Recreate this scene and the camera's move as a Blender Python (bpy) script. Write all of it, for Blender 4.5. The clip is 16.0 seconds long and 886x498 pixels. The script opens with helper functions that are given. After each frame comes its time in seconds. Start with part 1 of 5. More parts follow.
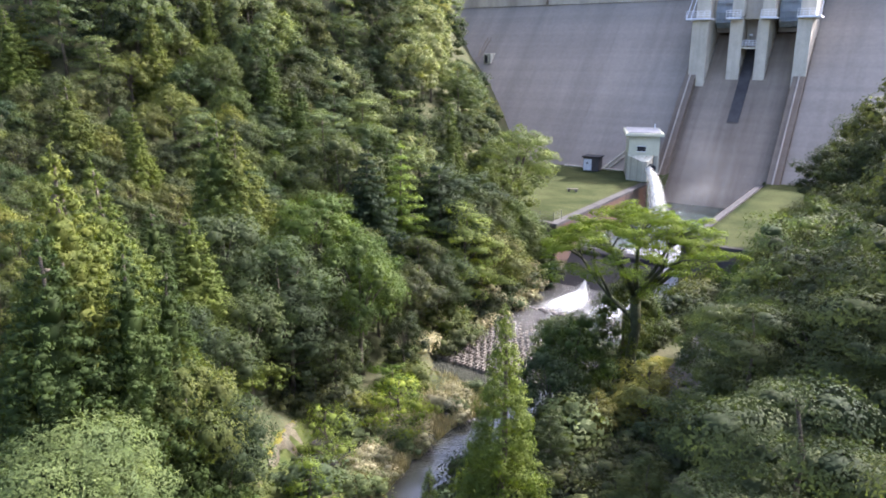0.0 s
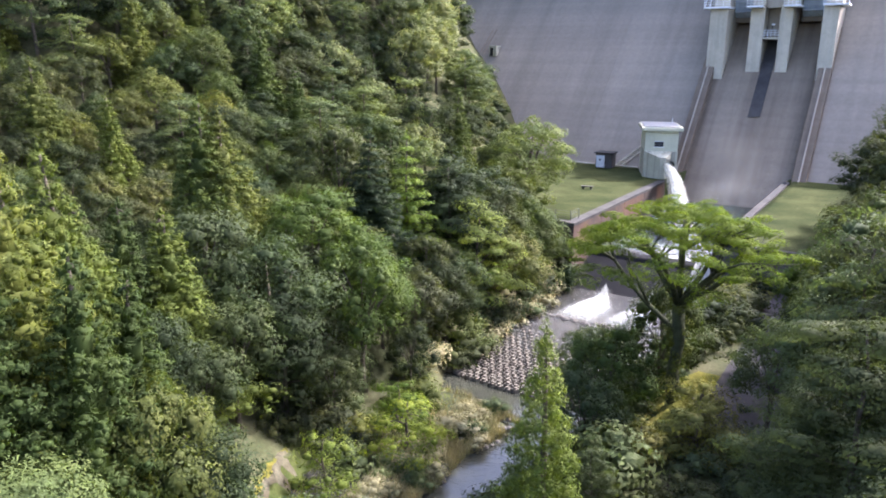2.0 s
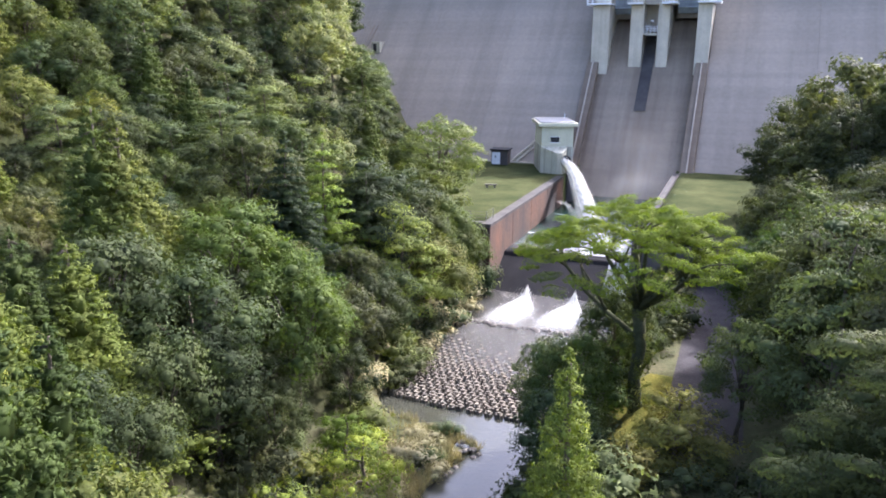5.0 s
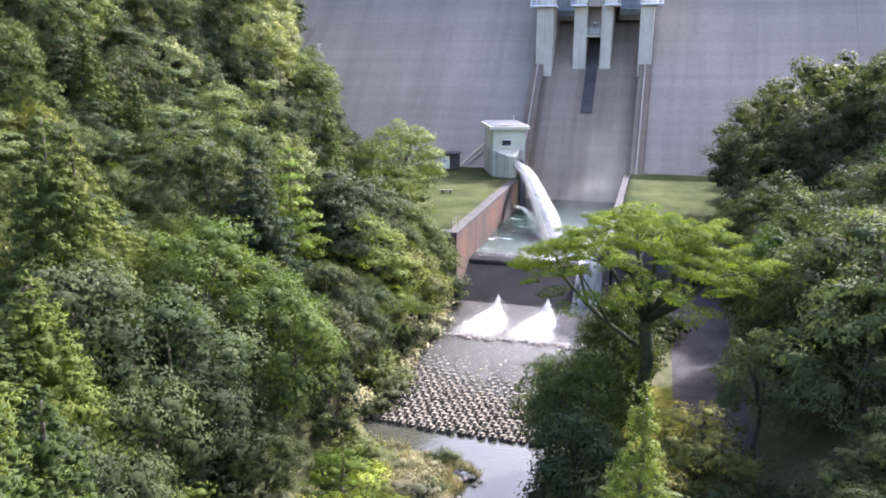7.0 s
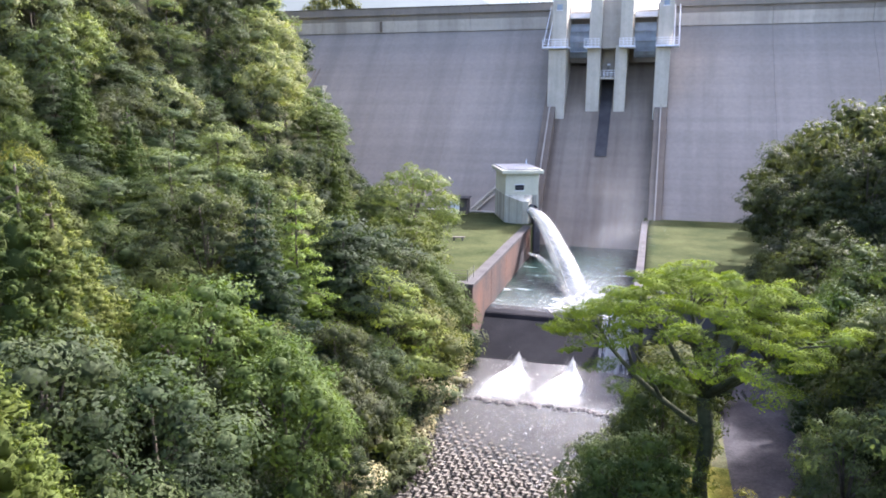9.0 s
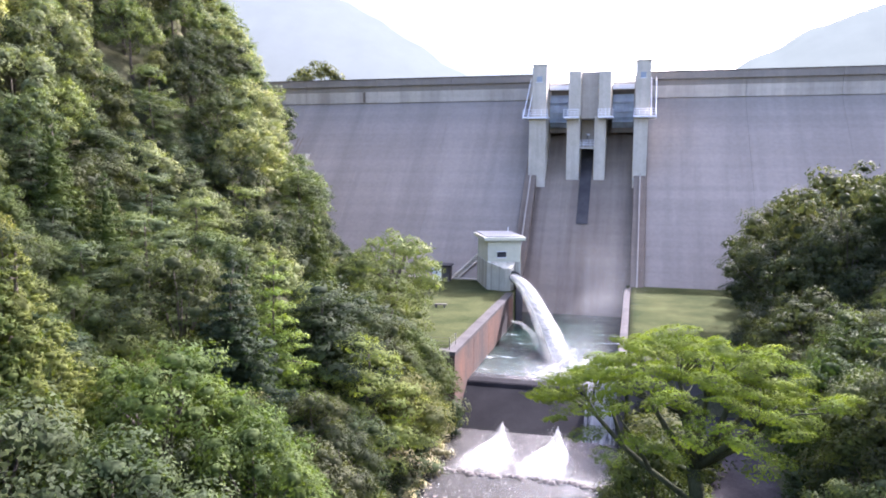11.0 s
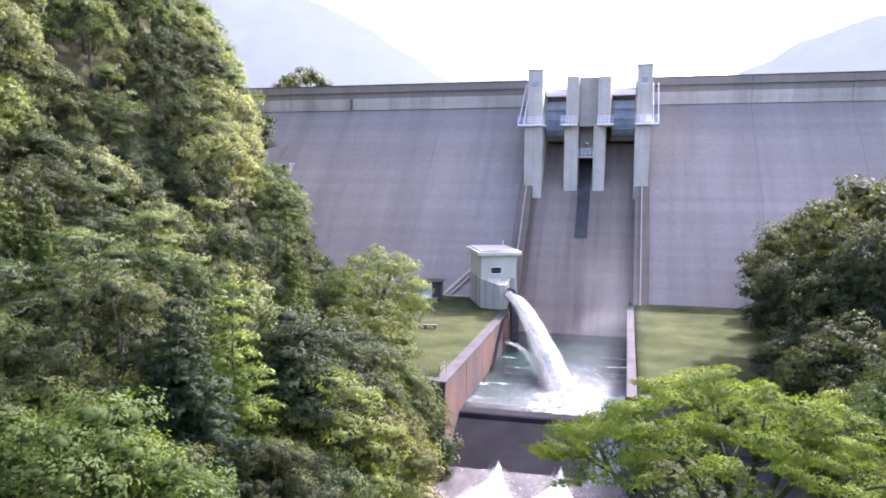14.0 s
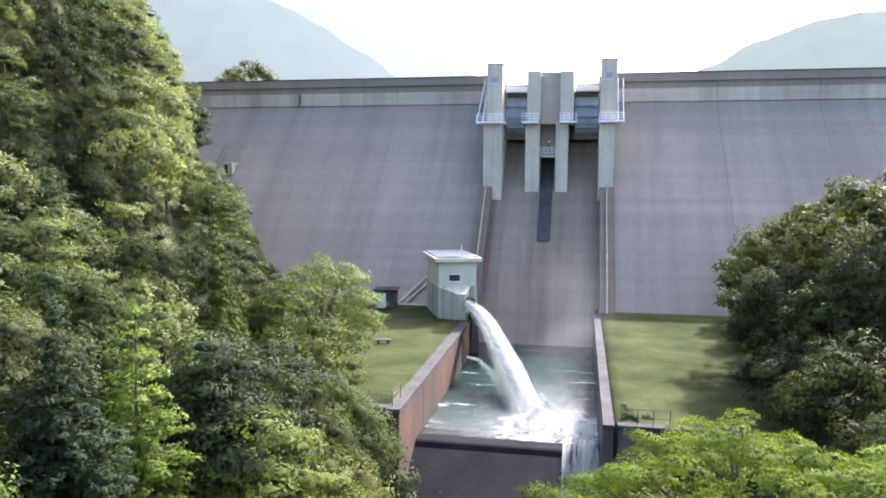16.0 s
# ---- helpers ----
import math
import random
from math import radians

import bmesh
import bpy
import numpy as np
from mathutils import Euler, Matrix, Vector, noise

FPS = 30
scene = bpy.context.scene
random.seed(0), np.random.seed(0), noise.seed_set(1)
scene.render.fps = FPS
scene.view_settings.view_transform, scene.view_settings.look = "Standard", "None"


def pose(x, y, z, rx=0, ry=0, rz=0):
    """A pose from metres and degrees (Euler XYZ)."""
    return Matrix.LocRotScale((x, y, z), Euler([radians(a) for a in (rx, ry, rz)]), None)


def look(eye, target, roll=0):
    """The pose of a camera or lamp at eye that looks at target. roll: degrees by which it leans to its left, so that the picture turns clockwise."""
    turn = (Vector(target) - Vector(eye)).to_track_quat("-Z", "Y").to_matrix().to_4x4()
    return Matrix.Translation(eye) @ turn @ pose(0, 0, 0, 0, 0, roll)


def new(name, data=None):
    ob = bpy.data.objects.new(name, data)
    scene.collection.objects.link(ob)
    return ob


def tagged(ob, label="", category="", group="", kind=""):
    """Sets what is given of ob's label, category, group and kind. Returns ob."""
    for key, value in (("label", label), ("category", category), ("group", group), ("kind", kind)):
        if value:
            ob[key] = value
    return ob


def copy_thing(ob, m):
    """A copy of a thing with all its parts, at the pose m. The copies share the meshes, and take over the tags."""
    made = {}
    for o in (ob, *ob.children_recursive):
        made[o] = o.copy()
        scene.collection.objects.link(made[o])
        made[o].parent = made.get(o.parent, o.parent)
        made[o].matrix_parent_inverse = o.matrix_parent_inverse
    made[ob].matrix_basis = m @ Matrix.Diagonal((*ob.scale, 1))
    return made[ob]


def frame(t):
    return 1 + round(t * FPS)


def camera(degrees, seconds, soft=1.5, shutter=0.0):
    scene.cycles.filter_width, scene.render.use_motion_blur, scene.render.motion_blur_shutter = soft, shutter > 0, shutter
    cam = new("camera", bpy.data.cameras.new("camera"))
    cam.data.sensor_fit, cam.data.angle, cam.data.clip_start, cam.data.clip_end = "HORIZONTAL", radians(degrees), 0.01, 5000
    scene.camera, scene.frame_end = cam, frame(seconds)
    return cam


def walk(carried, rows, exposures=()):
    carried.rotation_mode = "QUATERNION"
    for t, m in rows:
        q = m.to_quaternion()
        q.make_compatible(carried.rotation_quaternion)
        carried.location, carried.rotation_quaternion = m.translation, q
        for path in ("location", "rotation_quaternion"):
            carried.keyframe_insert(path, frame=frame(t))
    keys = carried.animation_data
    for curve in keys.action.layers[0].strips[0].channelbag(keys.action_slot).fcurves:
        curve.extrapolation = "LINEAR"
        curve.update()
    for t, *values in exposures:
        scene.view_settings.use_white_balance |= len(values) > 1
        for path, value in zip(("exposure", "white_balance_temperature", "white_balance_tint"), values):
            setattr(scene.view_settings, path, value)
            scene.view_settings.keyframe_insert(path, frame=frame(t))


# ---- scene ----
cam = camera(62.6, 16.0, soft=1.85)
PATH = [
    (0, (27.089, -0.35, 27.226), (26.036, 1.269, 26.708), 0.1),
    (0.5, (25.775, 0.947, 26.943), (24.723, 2.567, 26.425), 0.2),
    (1, (24.595, 2.23, 26.509), (23.544, 3.851, 25.992), 0.2),
    (1.5, (23.431, 3.568, 25.889), (22.381, 5.19, 25.373), 0.2),
    (2, (22.573, 4.618, 25.458), (21.524, 6.241, 24.943), 0.2),
    (2.5, (21.828, 5.302, 25.325), (20.778, 6.925, 24.809), 0.2),
    (3, (20.728, 5.741, 25.286), (19.681, 7.364, 24.769), 0.2),
    (3.5, (19.678, 5.923, 25.265), (18.629, 7.545, 24.746), 0.2),
    (4, (18.593, 5.983, 25.284), (17.658, 7.672, 24.762), 0.1),
    (6.5, (12.462, 6.313, 25.442), (11.874, 8.153, 24.923), 0.0),
    (7, (11.219, 7.58, 25.364), (10.682, 9.436, 24.847), -0.1),
    (7.5, (10.082, 9.033, 25.302), (9.545, 10.89, 24.788), -0.1),
    (8, (9.067, 10.602, 25.248), (8.531, 12.462, 24.743), -0.1),
    (8.5, (8.38, 11.817, 25.229), (7.845, 13.686, 24.761), 0.1),
    (9, (8.283, 12.187, 25.159), (7.741, 14.069, 24.751), 0.1),
    (9.5, (8.229, 12.349, 25.082), (7.686, 14.241, 24.727), 0.2),
    (10, (8.242, 12.445, 24.958), (7.728, 14.355, 24.661), 0.2),
    (12.5, (7.701, 15.419, 24.688), (7.203, 17.347, 24.497), 0.3),
    (13, (7.411, 16.75, 24.657), (6.922, 18.68, 24.467), 0.3),
    (13.5, (7.138, 18.061, 24.641), (6.65, 19.992, 24.449), 0.4),
    (14, (6.782, 19.627, 24.615), (6.295, 21.557, 24.424), 0.3),
    (14.5, (6.434, 21.369, 24.658), (5.947, 23.299, 24.465), 0.3),
    (15, (6.05, 23.102, 24.685), (5.563, 25.032, 24.491), 0.3),
    (15.5, (5.673, 25.097, 24.709), (5.266, 27.046, 24.516), 0.2),
    (16, (5.342, 26.514, 24.724), (4.971, 28.47, 24.533), 0.3),
]
GRADE = [(0.0, 2.3, 5680, 23), (4.0, 2.3, 5680, 23), (7.0, 2.5, 5640, 24), (10.0, 2.52, 5650, 25), (12.3, 2.66, 5580, 38), (13.5, 2.62, 5590, 36), (15.0, 2.54, 5690, 32), (16.0, 2.38, 5770, 18)]
walk(cam, [(t, look(eye, target, roll)) for t, eye, target, roll in PATH], GRADE)

# ---- world, sun ----
SUN_AZ, SUN_EL = radians(30.0), radians(43.0)      # azimuth to the right of +y
world = bpy.data.worlds.new("world")
scene.world = world
world.use_nodes = True
wn = world.node_tree.nodes
sky = wn.new("ShaderNodeTexSky")
sky.sky_type, sky.sun_disc = "NISHITA", False
sky.sun_elevation, sky.sun_rotation = SUN_EL, SUN_AZ
sky.air_density, sky.dust_density, sky.ozone_density = 1.1, 5.5, 0.7
wn["Background"].inputs["Strength"].default_value = 0.15
world.node_tree.links.new(sky.outputs[0], wn["Background"].inputs["Color"])
sun = new("sun", bpy.data.lights.new("sun", "SUN"))
sun.data.energy, sun.data.angle, sun.data.color = 3.4, radians(0.6), (1.0, 0.95, 0.86)
to_sun = Vector((math.sin(SUN_AZ) * math.cos(SUN_EL), math.cos(SUN_AZ) * math.cos(SUN_EL), math.sin(SUN_EL)))
sun.matrix_world = look(to_sun * 300, (0, 0, 0))


# ---- materials ----
def nodes_of(name):
    m = bpy.data.materials.new(name)
    m.use_nodes = True
    t = m.node_tree
    return m, t, t.nodes, t.links, t.nodes["Principled BSDF"]


def ramp(n, stops):
    r = n.new("ShaderNodeValToRGB")
    e = r.color_ramp.elements
    while len(e) < len(stops):
        e.new(0.5)
    for el, (p, c) in zip(e, stops):
        el.position, el.color = p, (*c, 1)
    return r


def tex(n, l, scale, detail=5.0, rough=0.6, stretch=(1, 1, 1), coord="Object"):
    co, mp, nz = n.new("ShaderNodeTexCoord"), n.new("ShaderNodeMapping"), n.new("ShaderNodeTexNoise")
    mp.inputs["Scale"].default_value = stretch
    nz.inputs["Scale"].default_value, nz.inputs["Detail"].default_value, nz.inputs["Roughness"].default_value = scale, detail, rough
    l.new(co.outputs[coord], mp.inputs[0])
    l.new(mp.outputs[0], nz.inputs["Vector"])
    return nz


def mixed(n, l, kind, fac, a, b):
    m = n.new("ShaderNodeMix")
    m.data_type, m.blend_type = "RGBA", kind
    for sock, v in ((m.inputs[0], fac), (m.inputs[6], a), (m.inputs[7], b)):
        if isinstance(v, (int, float)):
            sock.default_value = v
        elif isinstance(v, tuple):
            sock.default_value = (*v, 1)
        else:
            l.new(v, sock)
    return m.outputs[2]


def bumped(n, l, bsdf, height, strength, distance):
    b = n.new("ShaderNodeBump")
    b.inputs["Strength"].default_value, b.inputs["Distance"].default_value = strength, distance
    l.new(height, b.inputs["Height"])
    l.new(b.outputs[0], bsdf.inputs["Normal"])


def surface(name, dark, light, scale=1.0, rough=0.85, bump=0.3, streak=0.0, stain=(0.05, 0.045, 0.04), metal=0.0, fine=14.0, grain=0.1, run_width=0.55, shine=0.2):
    """Two scales of colour, optional stains that run downwards, fine relief."""
    m, t, n, l, b = nodes_of(name)
    big, small = tex(n, l, scale), tex(n, l, scale * fine, 3.0)
    r = ramp(n, [(0.32, dark), (0.68, light)])
    l.new(big.outputs[0], r.inputs[0])
    r2 = ramp(n, [(0.3, (1 - grain,) * 3), (0.7, (1 + 0.4 * grain,) * 3)])
    l.new(small.outputs[0], r2.inputs[0])
    col = mixed(n, l, "MULTIPLY", 1.0, r.outputs[0], r2.outputs[0])
    if streak:
        run = tex(n, l, 1.0, 4.0, 0.6, (run_width, run_width, 0.035))
        rr = ramp(n, [(0.45, (0, 0, 0)), (0.72, (streak, streak, streak))])
        l.new(run.outputs[0], rr.inputs[0])
        col = mixed(n, l, "MIX", rr.outputs[0], col, stain)
    l.new(col, b.inputs["Base Color"])
    b.inputs["Roughness"].default_value, b.inputs["Metallic"].default_value = rough, metal
    b.inputs["Specular IOR Level"].default_value = shine
    bumped(n, l, b, small.outputs[0], bump, 0.05)
    return m


def dam_face(name, dark, light, stain):
    """Weathered concrete: faint lifts that run level, stains that run down."""
    m, t, n, l, b = nodes_of(name)
    big, run, lift, small = tex(n, l, 0.06), tex(n, l, 1.0, 5.0, 0.6, (0.24, 0.012, 0.012)), tex(n, l, 1.0, 3.0, 0.5, (0.012, 0.012, 0.9)), tex(n, l, 1.6, 4.0)
    r = ramp(n, [(0.3, dark), (0.7, light)])
    l.new(big.outputs[0], r.inputs[0])
    rr = ramp(n, [(0.42, (0, 0, 0)), (0.66, (1, 1, 1))])
    l.new(run.outputs[0], rr.inputs[0])
    col = mixed(n, l, "MIX", rr.outputs[0], r.outputs[0], stain)
    for nz, lo in ((lift, 0.93), (small, 0.94)):
        q = ramp(n, [(0.35, (lo,) * 3), (0.65, (1.04, 1.04, 1.04))])
        l.new(nz.outputs[0], q.inputs[0])
        col = mixed(n, l, "MULTIPLY", 1.0, col, q.outputs[0])
    l.new(col, b.inputs["Base Color"])
    b.inputs["Roughness"].default_value = 0.9
    b.inputs["Specular IOR Level"].default_value = 0.2
    bumped(n, l, b, small.outputs[0], 0.15, 0.05)
    return m


def foliage(name, stops, through_col, spread=0.24, gloss=0.7, shine=0.12, vary=0.8):
    """Leaves: the colour varies from tree to tree and from leaf to leaf; light comes through them."""
    m, t, n, l, b = nodes_of(name)
    info, geo = n.new("ShaderNodeObjectInfo"), n.new("ShaderNodeNewGeometry")
    r = ramp(n, stops)
    l.new(info.outputs["Random"], r.inputs[0])
    r2 = ramp(n, [(0.0, (1 - spread,) * 3), (0.75, (1.0, 1.0, 1.0)), (1.0, (1 + spread, 1 + spread, 1.0))])
    l.new(geo.outputs["Random Per Island"], r2.inputs[0])
    col = mixed(n, l, "MULTIPLY", 1.0, r.outputs[0], r2.outputs[0])
    mul, fract = n.new("ShaderNodeMath"), n.new("ShaderNodeMath")
    mul.operation, fract.operation = "MULTIPLY", "FRACT"
    mul.inputs[1].default_value = 7.31
    l.new(info.outputs["Random"], mul.inputs[0])
    l.new(mul.outputs[0], fract.inputs[0])
    tone = ramp(n, [(0.0, (1 - 0.42 * vary, 1 - 0.35 * vary, 1 - 0.28 * vary)), (0.5, (1.0, 1.0, 1.0)), (1.0, (1 + 0.36 * vary, 1 + 0.3 * vary, 1 + 0.05 * vary))])
    l.new(fract.outputs[0], tone.inputs[0])
    col = mixed(n, l, "MULTIPLY", 1.0, col, tone.outputs[0])
    patch = tex(n, l, 0.5, 2.0)
    pr = ramp(n, [(0.33, (0.78, 0.84, 0.84)), (0.67, (1.18, 1.12, 0.98))])
    l.new(patch.outputs[0], pr.inputs[0])
    col = mixed(n, l, "MULTIPLY", 1.0, col, pr.outputs[0])
    l.new(col, b.inputs["Base Color"])
    b.inputs["Roughness"].default_value = gloss
    b.inputs["Specular IOR Level"].default_value = shine
    tr = n.new("ShaderNodeBsdfTranslucent")
    l.new(mixed(n, l, "MULTIPLY", 1.0, col, through_col), tr.inputs["Color"])
    mx = n.new("ShaderNodeMixShader")
    mx.inputs[0].default_value = 0.34
    l.new(b.outputs[0], mx.inputs[1])
    l.new(tr.outputs[0], mx.inputs[2])
    l.new(mx.outputs[0], n["Material Output"].inputs["Surface"])
    return m


M_GROUND = surface("forest_soil", (0.035, 0.045, 0.018), (0.09, 0.085, 0.045), 0.35, 0.95, 0.8, grain=0.3, shine=0.05)
M_GRASS = surface("mown_grass", (0.027, 0.036, 0.013), (0.064, 0.07, 0.028), 0.22, 0.9, 0.6, fine=30, grain=0.4, shine=0.02)
M_DIRT = surface("mossy_track", (0.03, 0.045, 0.012), (0.075, 0.08, 0.024), 0.9, 0.95, 0.6, grain=0.4, shine=0.05)
M_EARTH = surface("red_brown_earth", (0.059, 0.0463, 0.0278), (0.136, 0.128, 0.0857), 0.9, 0.95, 0.9, 0.6, (0.0413, 0.0359, 0.0245), grain=0.35, run_width=2.0, shine=0.05)
M_MEADOW = surface("mossy_meadow", (0.06, 0.072, 0.014), (0.16, 0.14, 0.03), 0.7, 0.95, 0.8, grain=0.4, shine=0.03)
M_ROAD = surface("worn_asphalt", (0.032, 0.03, 0.031), (0.06, 0.056, 0.056), 0.4, 0.9, 0.3, grain=0.3, shine=0.05)
M_DAM = dam_face("dam_concrete", (0.225, 0.196, 0.157), (0.272, 0.239, 0.193), (0.206, 0.181, 0.145))
M_CHUTE = dam_face("stained_chute_concrete", (0.2, 0.164, 0.122), (0.248, 0.205, 0.154), (0.116, 0.0909, 0.0659))
M_BAND = dam_face("pale_dam_concrete", (0.42, 0.373, 0.297), (0.52, 0.463, 0.37), (0.31, 0.273, 0.219))
M_PIER = surface("pier_concrete", (0.47, 0.425, 0.33), (0.6, 0.545, 0.427), 0.4, 0.85, 0.3, 0.6, (0.3, 0.268, 0.21))
M_WALL = surface("wet_wall_concrete", (0.07, 0.062, 0.06), (0.13, 0.115, 0.105), 0.35, 0.8, 0.4, 0.6, (0.04, 0.036, 0.034))
# Wet concrete taken near black: shade on the weir face is in the colour too.
M_WEIR = surface("wet_weir_concrete_in_shade", (0.0085, 0.0085, 0.0095), (0.017, 0.0165, 0.0175), 0.4, 0.8, 0.4, 0.5, (0.006, 0.006, 0.0065), shine=0.06)
M_RUST = surface("iron_stained_concrete", (0.04, 0.036, 0.034), (0.115, 0.062, 0.038), 0.16, 0.85, 0.4, 0.75, (0.032, 0.03, 0.029), run_width=0.35, grain=0.25)
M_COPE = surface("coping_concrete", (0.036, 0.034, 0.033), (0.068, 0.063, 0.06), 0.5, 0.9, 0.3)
M_TOWER = surface("pale_painted_render", (0.525, 0.515, 0.368), (0.619, 0.6, 0.433), 0.5, 0.8, 0.1, 0.15, (0.441, 0.42, 0.316))
M_BASE = surface("tower_concrete", (0.416, 0.395, 0.297), (0.541, 0.515, 0.389), 0.5, 0.85, 0.25, 0.9, (0.166, 0.155, 0.124), run_width=2.2)
M_ROOF = surface("roof_sheet", (0.24, 0.24, 0.23), (0.31, 0.31, 0.295), 0.8, 0.6, 0.1)
M_STEEL = surface("galvanised_steel", (0.07, 0.07, 0.07), (0.13, 0.13, 0.125), 3.0, 0.6, 0.1, metal=0.3)
M_WHITE = surface("white_paint", (0.7, 0.7, 0.7), (0.8, 0.8, 0.8), 2.0, 0.6, 0.05)
M_GATE = surface("blue_grey_gate", (0.26, 0.3, 0.33), (0.36, 0.41, 0.45), 0.8, 0.5, 0.1, 0.4, (0.15, 0.14, 0.14))
M_DARK = surface("dark_opening", (0.015, 0.015, 0.016), (0.03, 0.03, 0.03), 1.0, 0.6, 0.1)
M_BLOCK = surface("armour_concrete", (0.055, 0.047, 0.036), (0.18, 0.16, 0.125), 1.2, 0.85, 0.5, grain=0.3)
M_STONE = surface("river_stone", (0.07, 0.062, 0.055), (0.17, 0.155, 0.135), 1.5, 0.9, 0.5, grain=0.3)
M_BARK = surface("bark", (0.05, 0.04, 0.03), (0.13, 0.11, 0.08), 3.0, 0.95, 0.9, grain=0.3)
M_MOSS = surface("mossy_bark", (0.032, 0.038, 0.016), (0.075, 0.078, 0.036), 2.5, 0.95, 0.9, grain=0.3)
M_REED = foliage("dry_reed", [(0.0, (0.24, 0.225, 0.125)), (1.0, (0.32, 0.295, 0.175))], (1.0, 0.9, 0.6), vary=0.0)
M_CEDAR = foliage("cedar_needles", [(0.0, (0.0495, 0.0714, 0.0176)), (0.5, (0.0694, 0.0896, 0.0207)), (1.0, (0.0874, 0.0999, 0.024))], (1.5, 1.6, 0.5), 0.2)
M_FIR = foliage("dark_conifer_needles", [(0.0, (0.0233, 0.0363, 0.017)), (1.0, (0.0292, 0.0429, 0.0198))], (1.3, 1.5, 0.7), 0.25, vary=0.0)
M_LIME = foliage("lime_conifer_needles", [(0.0, (0.112, 0.16, 0.034)), (1.0, (0.127, 0.172, 0.0382))], (1.5, 1.6, 0.5), 0.4, vary=0.0)
M_BROAD = foliage("broad_leaves", [(0.0, (0.033, 0.0512, 0.0243)), (0.3, (0.0497, 0.0676, 0.0243)), (0.6, (0.0692, 0.0827, 0.0243)), (0.85, (0.0924, 0.0994, 0.0271)), (1.0, (0.0664, 0.0715, 0.0378))], (1.5, 1.6, 0.65))
M_DARKLEAF = foliage("dark_evergreen_leaves", [(0.0, (0.0355, 0.0463, 0.0226)), (1.0, (0.0631, 0.0695, 0.0315))], (1.4, 1.5, 0.7), 0.25, 0.65, 0.08)
M_GLOSSY = foliage("glossy_evergreen_leaves", [(0.0, (0.0493, 0.0622, 0.0275)), (1.0, (0.0769, 0.0896, 0.0374))], (1.4, 1.5, 0.7), 0.2, 0.65, 0.08)
M_LAYER = foliage("layered_leaves", [(0.0, (0.0686, 0.09, 0.042)), (0.5, (0.0915, 0.113, 0.048)), (1.0, (0.0978, 0.12, 0.05))], (1.5, 1.6, 0.65))
M_GREY = foliage("grey_green_leaves", [(0.0, (0.0337, 0.0475, 0.0212)), (1.0, (0.0458, 0.0602, 0.0251))], (1.3, 1.4, 0.8))
M_PALE = foliage("pale_green_leaves", [(0.0, (0.0778, 0.105, 0.0376)), (1.0, (0.0965, 0.125, 0.0451))], (1.4, 1.5, 0.7), vary=0.0)
# Leaf colour raised: the haze over the far slope is painted into it.
M_HILL = foliage("haze_paled_hill_leaves", [(0.0, (0.125, 0.142, 0.064)), (1.0, (0.175, 0.185, 0.088))], (1.4, 1.5, 0.7))
M_BRIGHT = foliage("bright_leaves", [(0.0, (0.0973, 0.137, 0.02)), (1.0, (0.138, 0.167, 0.032))], (1.6, 1.7, 0.5))
M_YELLOW = foliage("yellowing_leaves", [(0.0, (0.114, 0.125, 0.035)), (1.0, (0.146, 0.138, 0.045))], (1.5, 1.4, 0.5))
M_LIMELEAF = foliage("lime_leaves", [(0.0, (0.116, 0.146, 0.0393)), (1.0, (0.139, 0.163, 0.0471))], (1.5, 1.6, 0.5))
M_FRESH = foliage("sunlit_broad_leaves", [(0.0, (0.042, 0.0666, 0.0183)), (1.0, (0.0556, 0.0801, 0.022))], (1.5, 1.6, 0.5))
M_SLIM = foliage("young_cedar_needles", [(0.0, (0.0884, 0.118, 0.022)), (1.0, (0.0988, 0.125, 0.026))], (1.5, 1.6, 0.4), 0.2, vary=0.0)
M_UMBRELLA = foliage("fresh_green_leaves", [(0.0, (0.0953, 0.128, 0.0209)), (1.0, (0.0953, 0.128, 0.0209))], (1.5, 1.6, 0.4), 0.25, 0.75, 0.05, vary=0.0)


def water(name, deep, rough, ripple, strength, foam=0.0, foam_scale=0.5, stretch=(1, 1, 1)):
    m, t, n, l, b = nodes_of(name)
    big, small = tex(n, l, ripple, 4.0, 0.6, stretch), tex(n, l, ripple * 5, 3.0, 0.6, stretch)
    add = n.new("ShaderNodeMath")
    add.operation = "ADD"
    l.new(big.outputs[0], add.inputs[0])
    l.new(small.outputs[0], add.inputs[1])
    b.inputs["Base Color"].default_value = (*deep, 1)
    b.inputs["Roughness"].default_value = rough
    b.inputs["IOR"].default_value = 1.33
    b.inputs["Specular IOR Level"].default_value = 1.0
    bumped(n, l, b, add.outputs[0], strength, 0.15)
    if foam:
        f = tex(n, l, foam_scale, 8.0, 0.72, stretch)
        r = ramp(n, [(0.62 - 0.2 * foam, (0, 0, 0)), (0.78 - 0.2 * foam, (1, 1, 1))])
        l.new(f.outputs[0], r.inputs[0])
        l.new(mixed(n, l, "MIX", r.outputs[0], deep, (0.75, 0.78, 0.78)), b.inputs["Base Color"])
        rr = ramp(n, [(0.3, (rough,) * 3), (0.8, (0.7, 0.7, 0.7))])
        l.new(r.outputs[0], rr.inputs[0])
        l.new(rr.outputs[0], b.inputs["Roughness"])
    return m


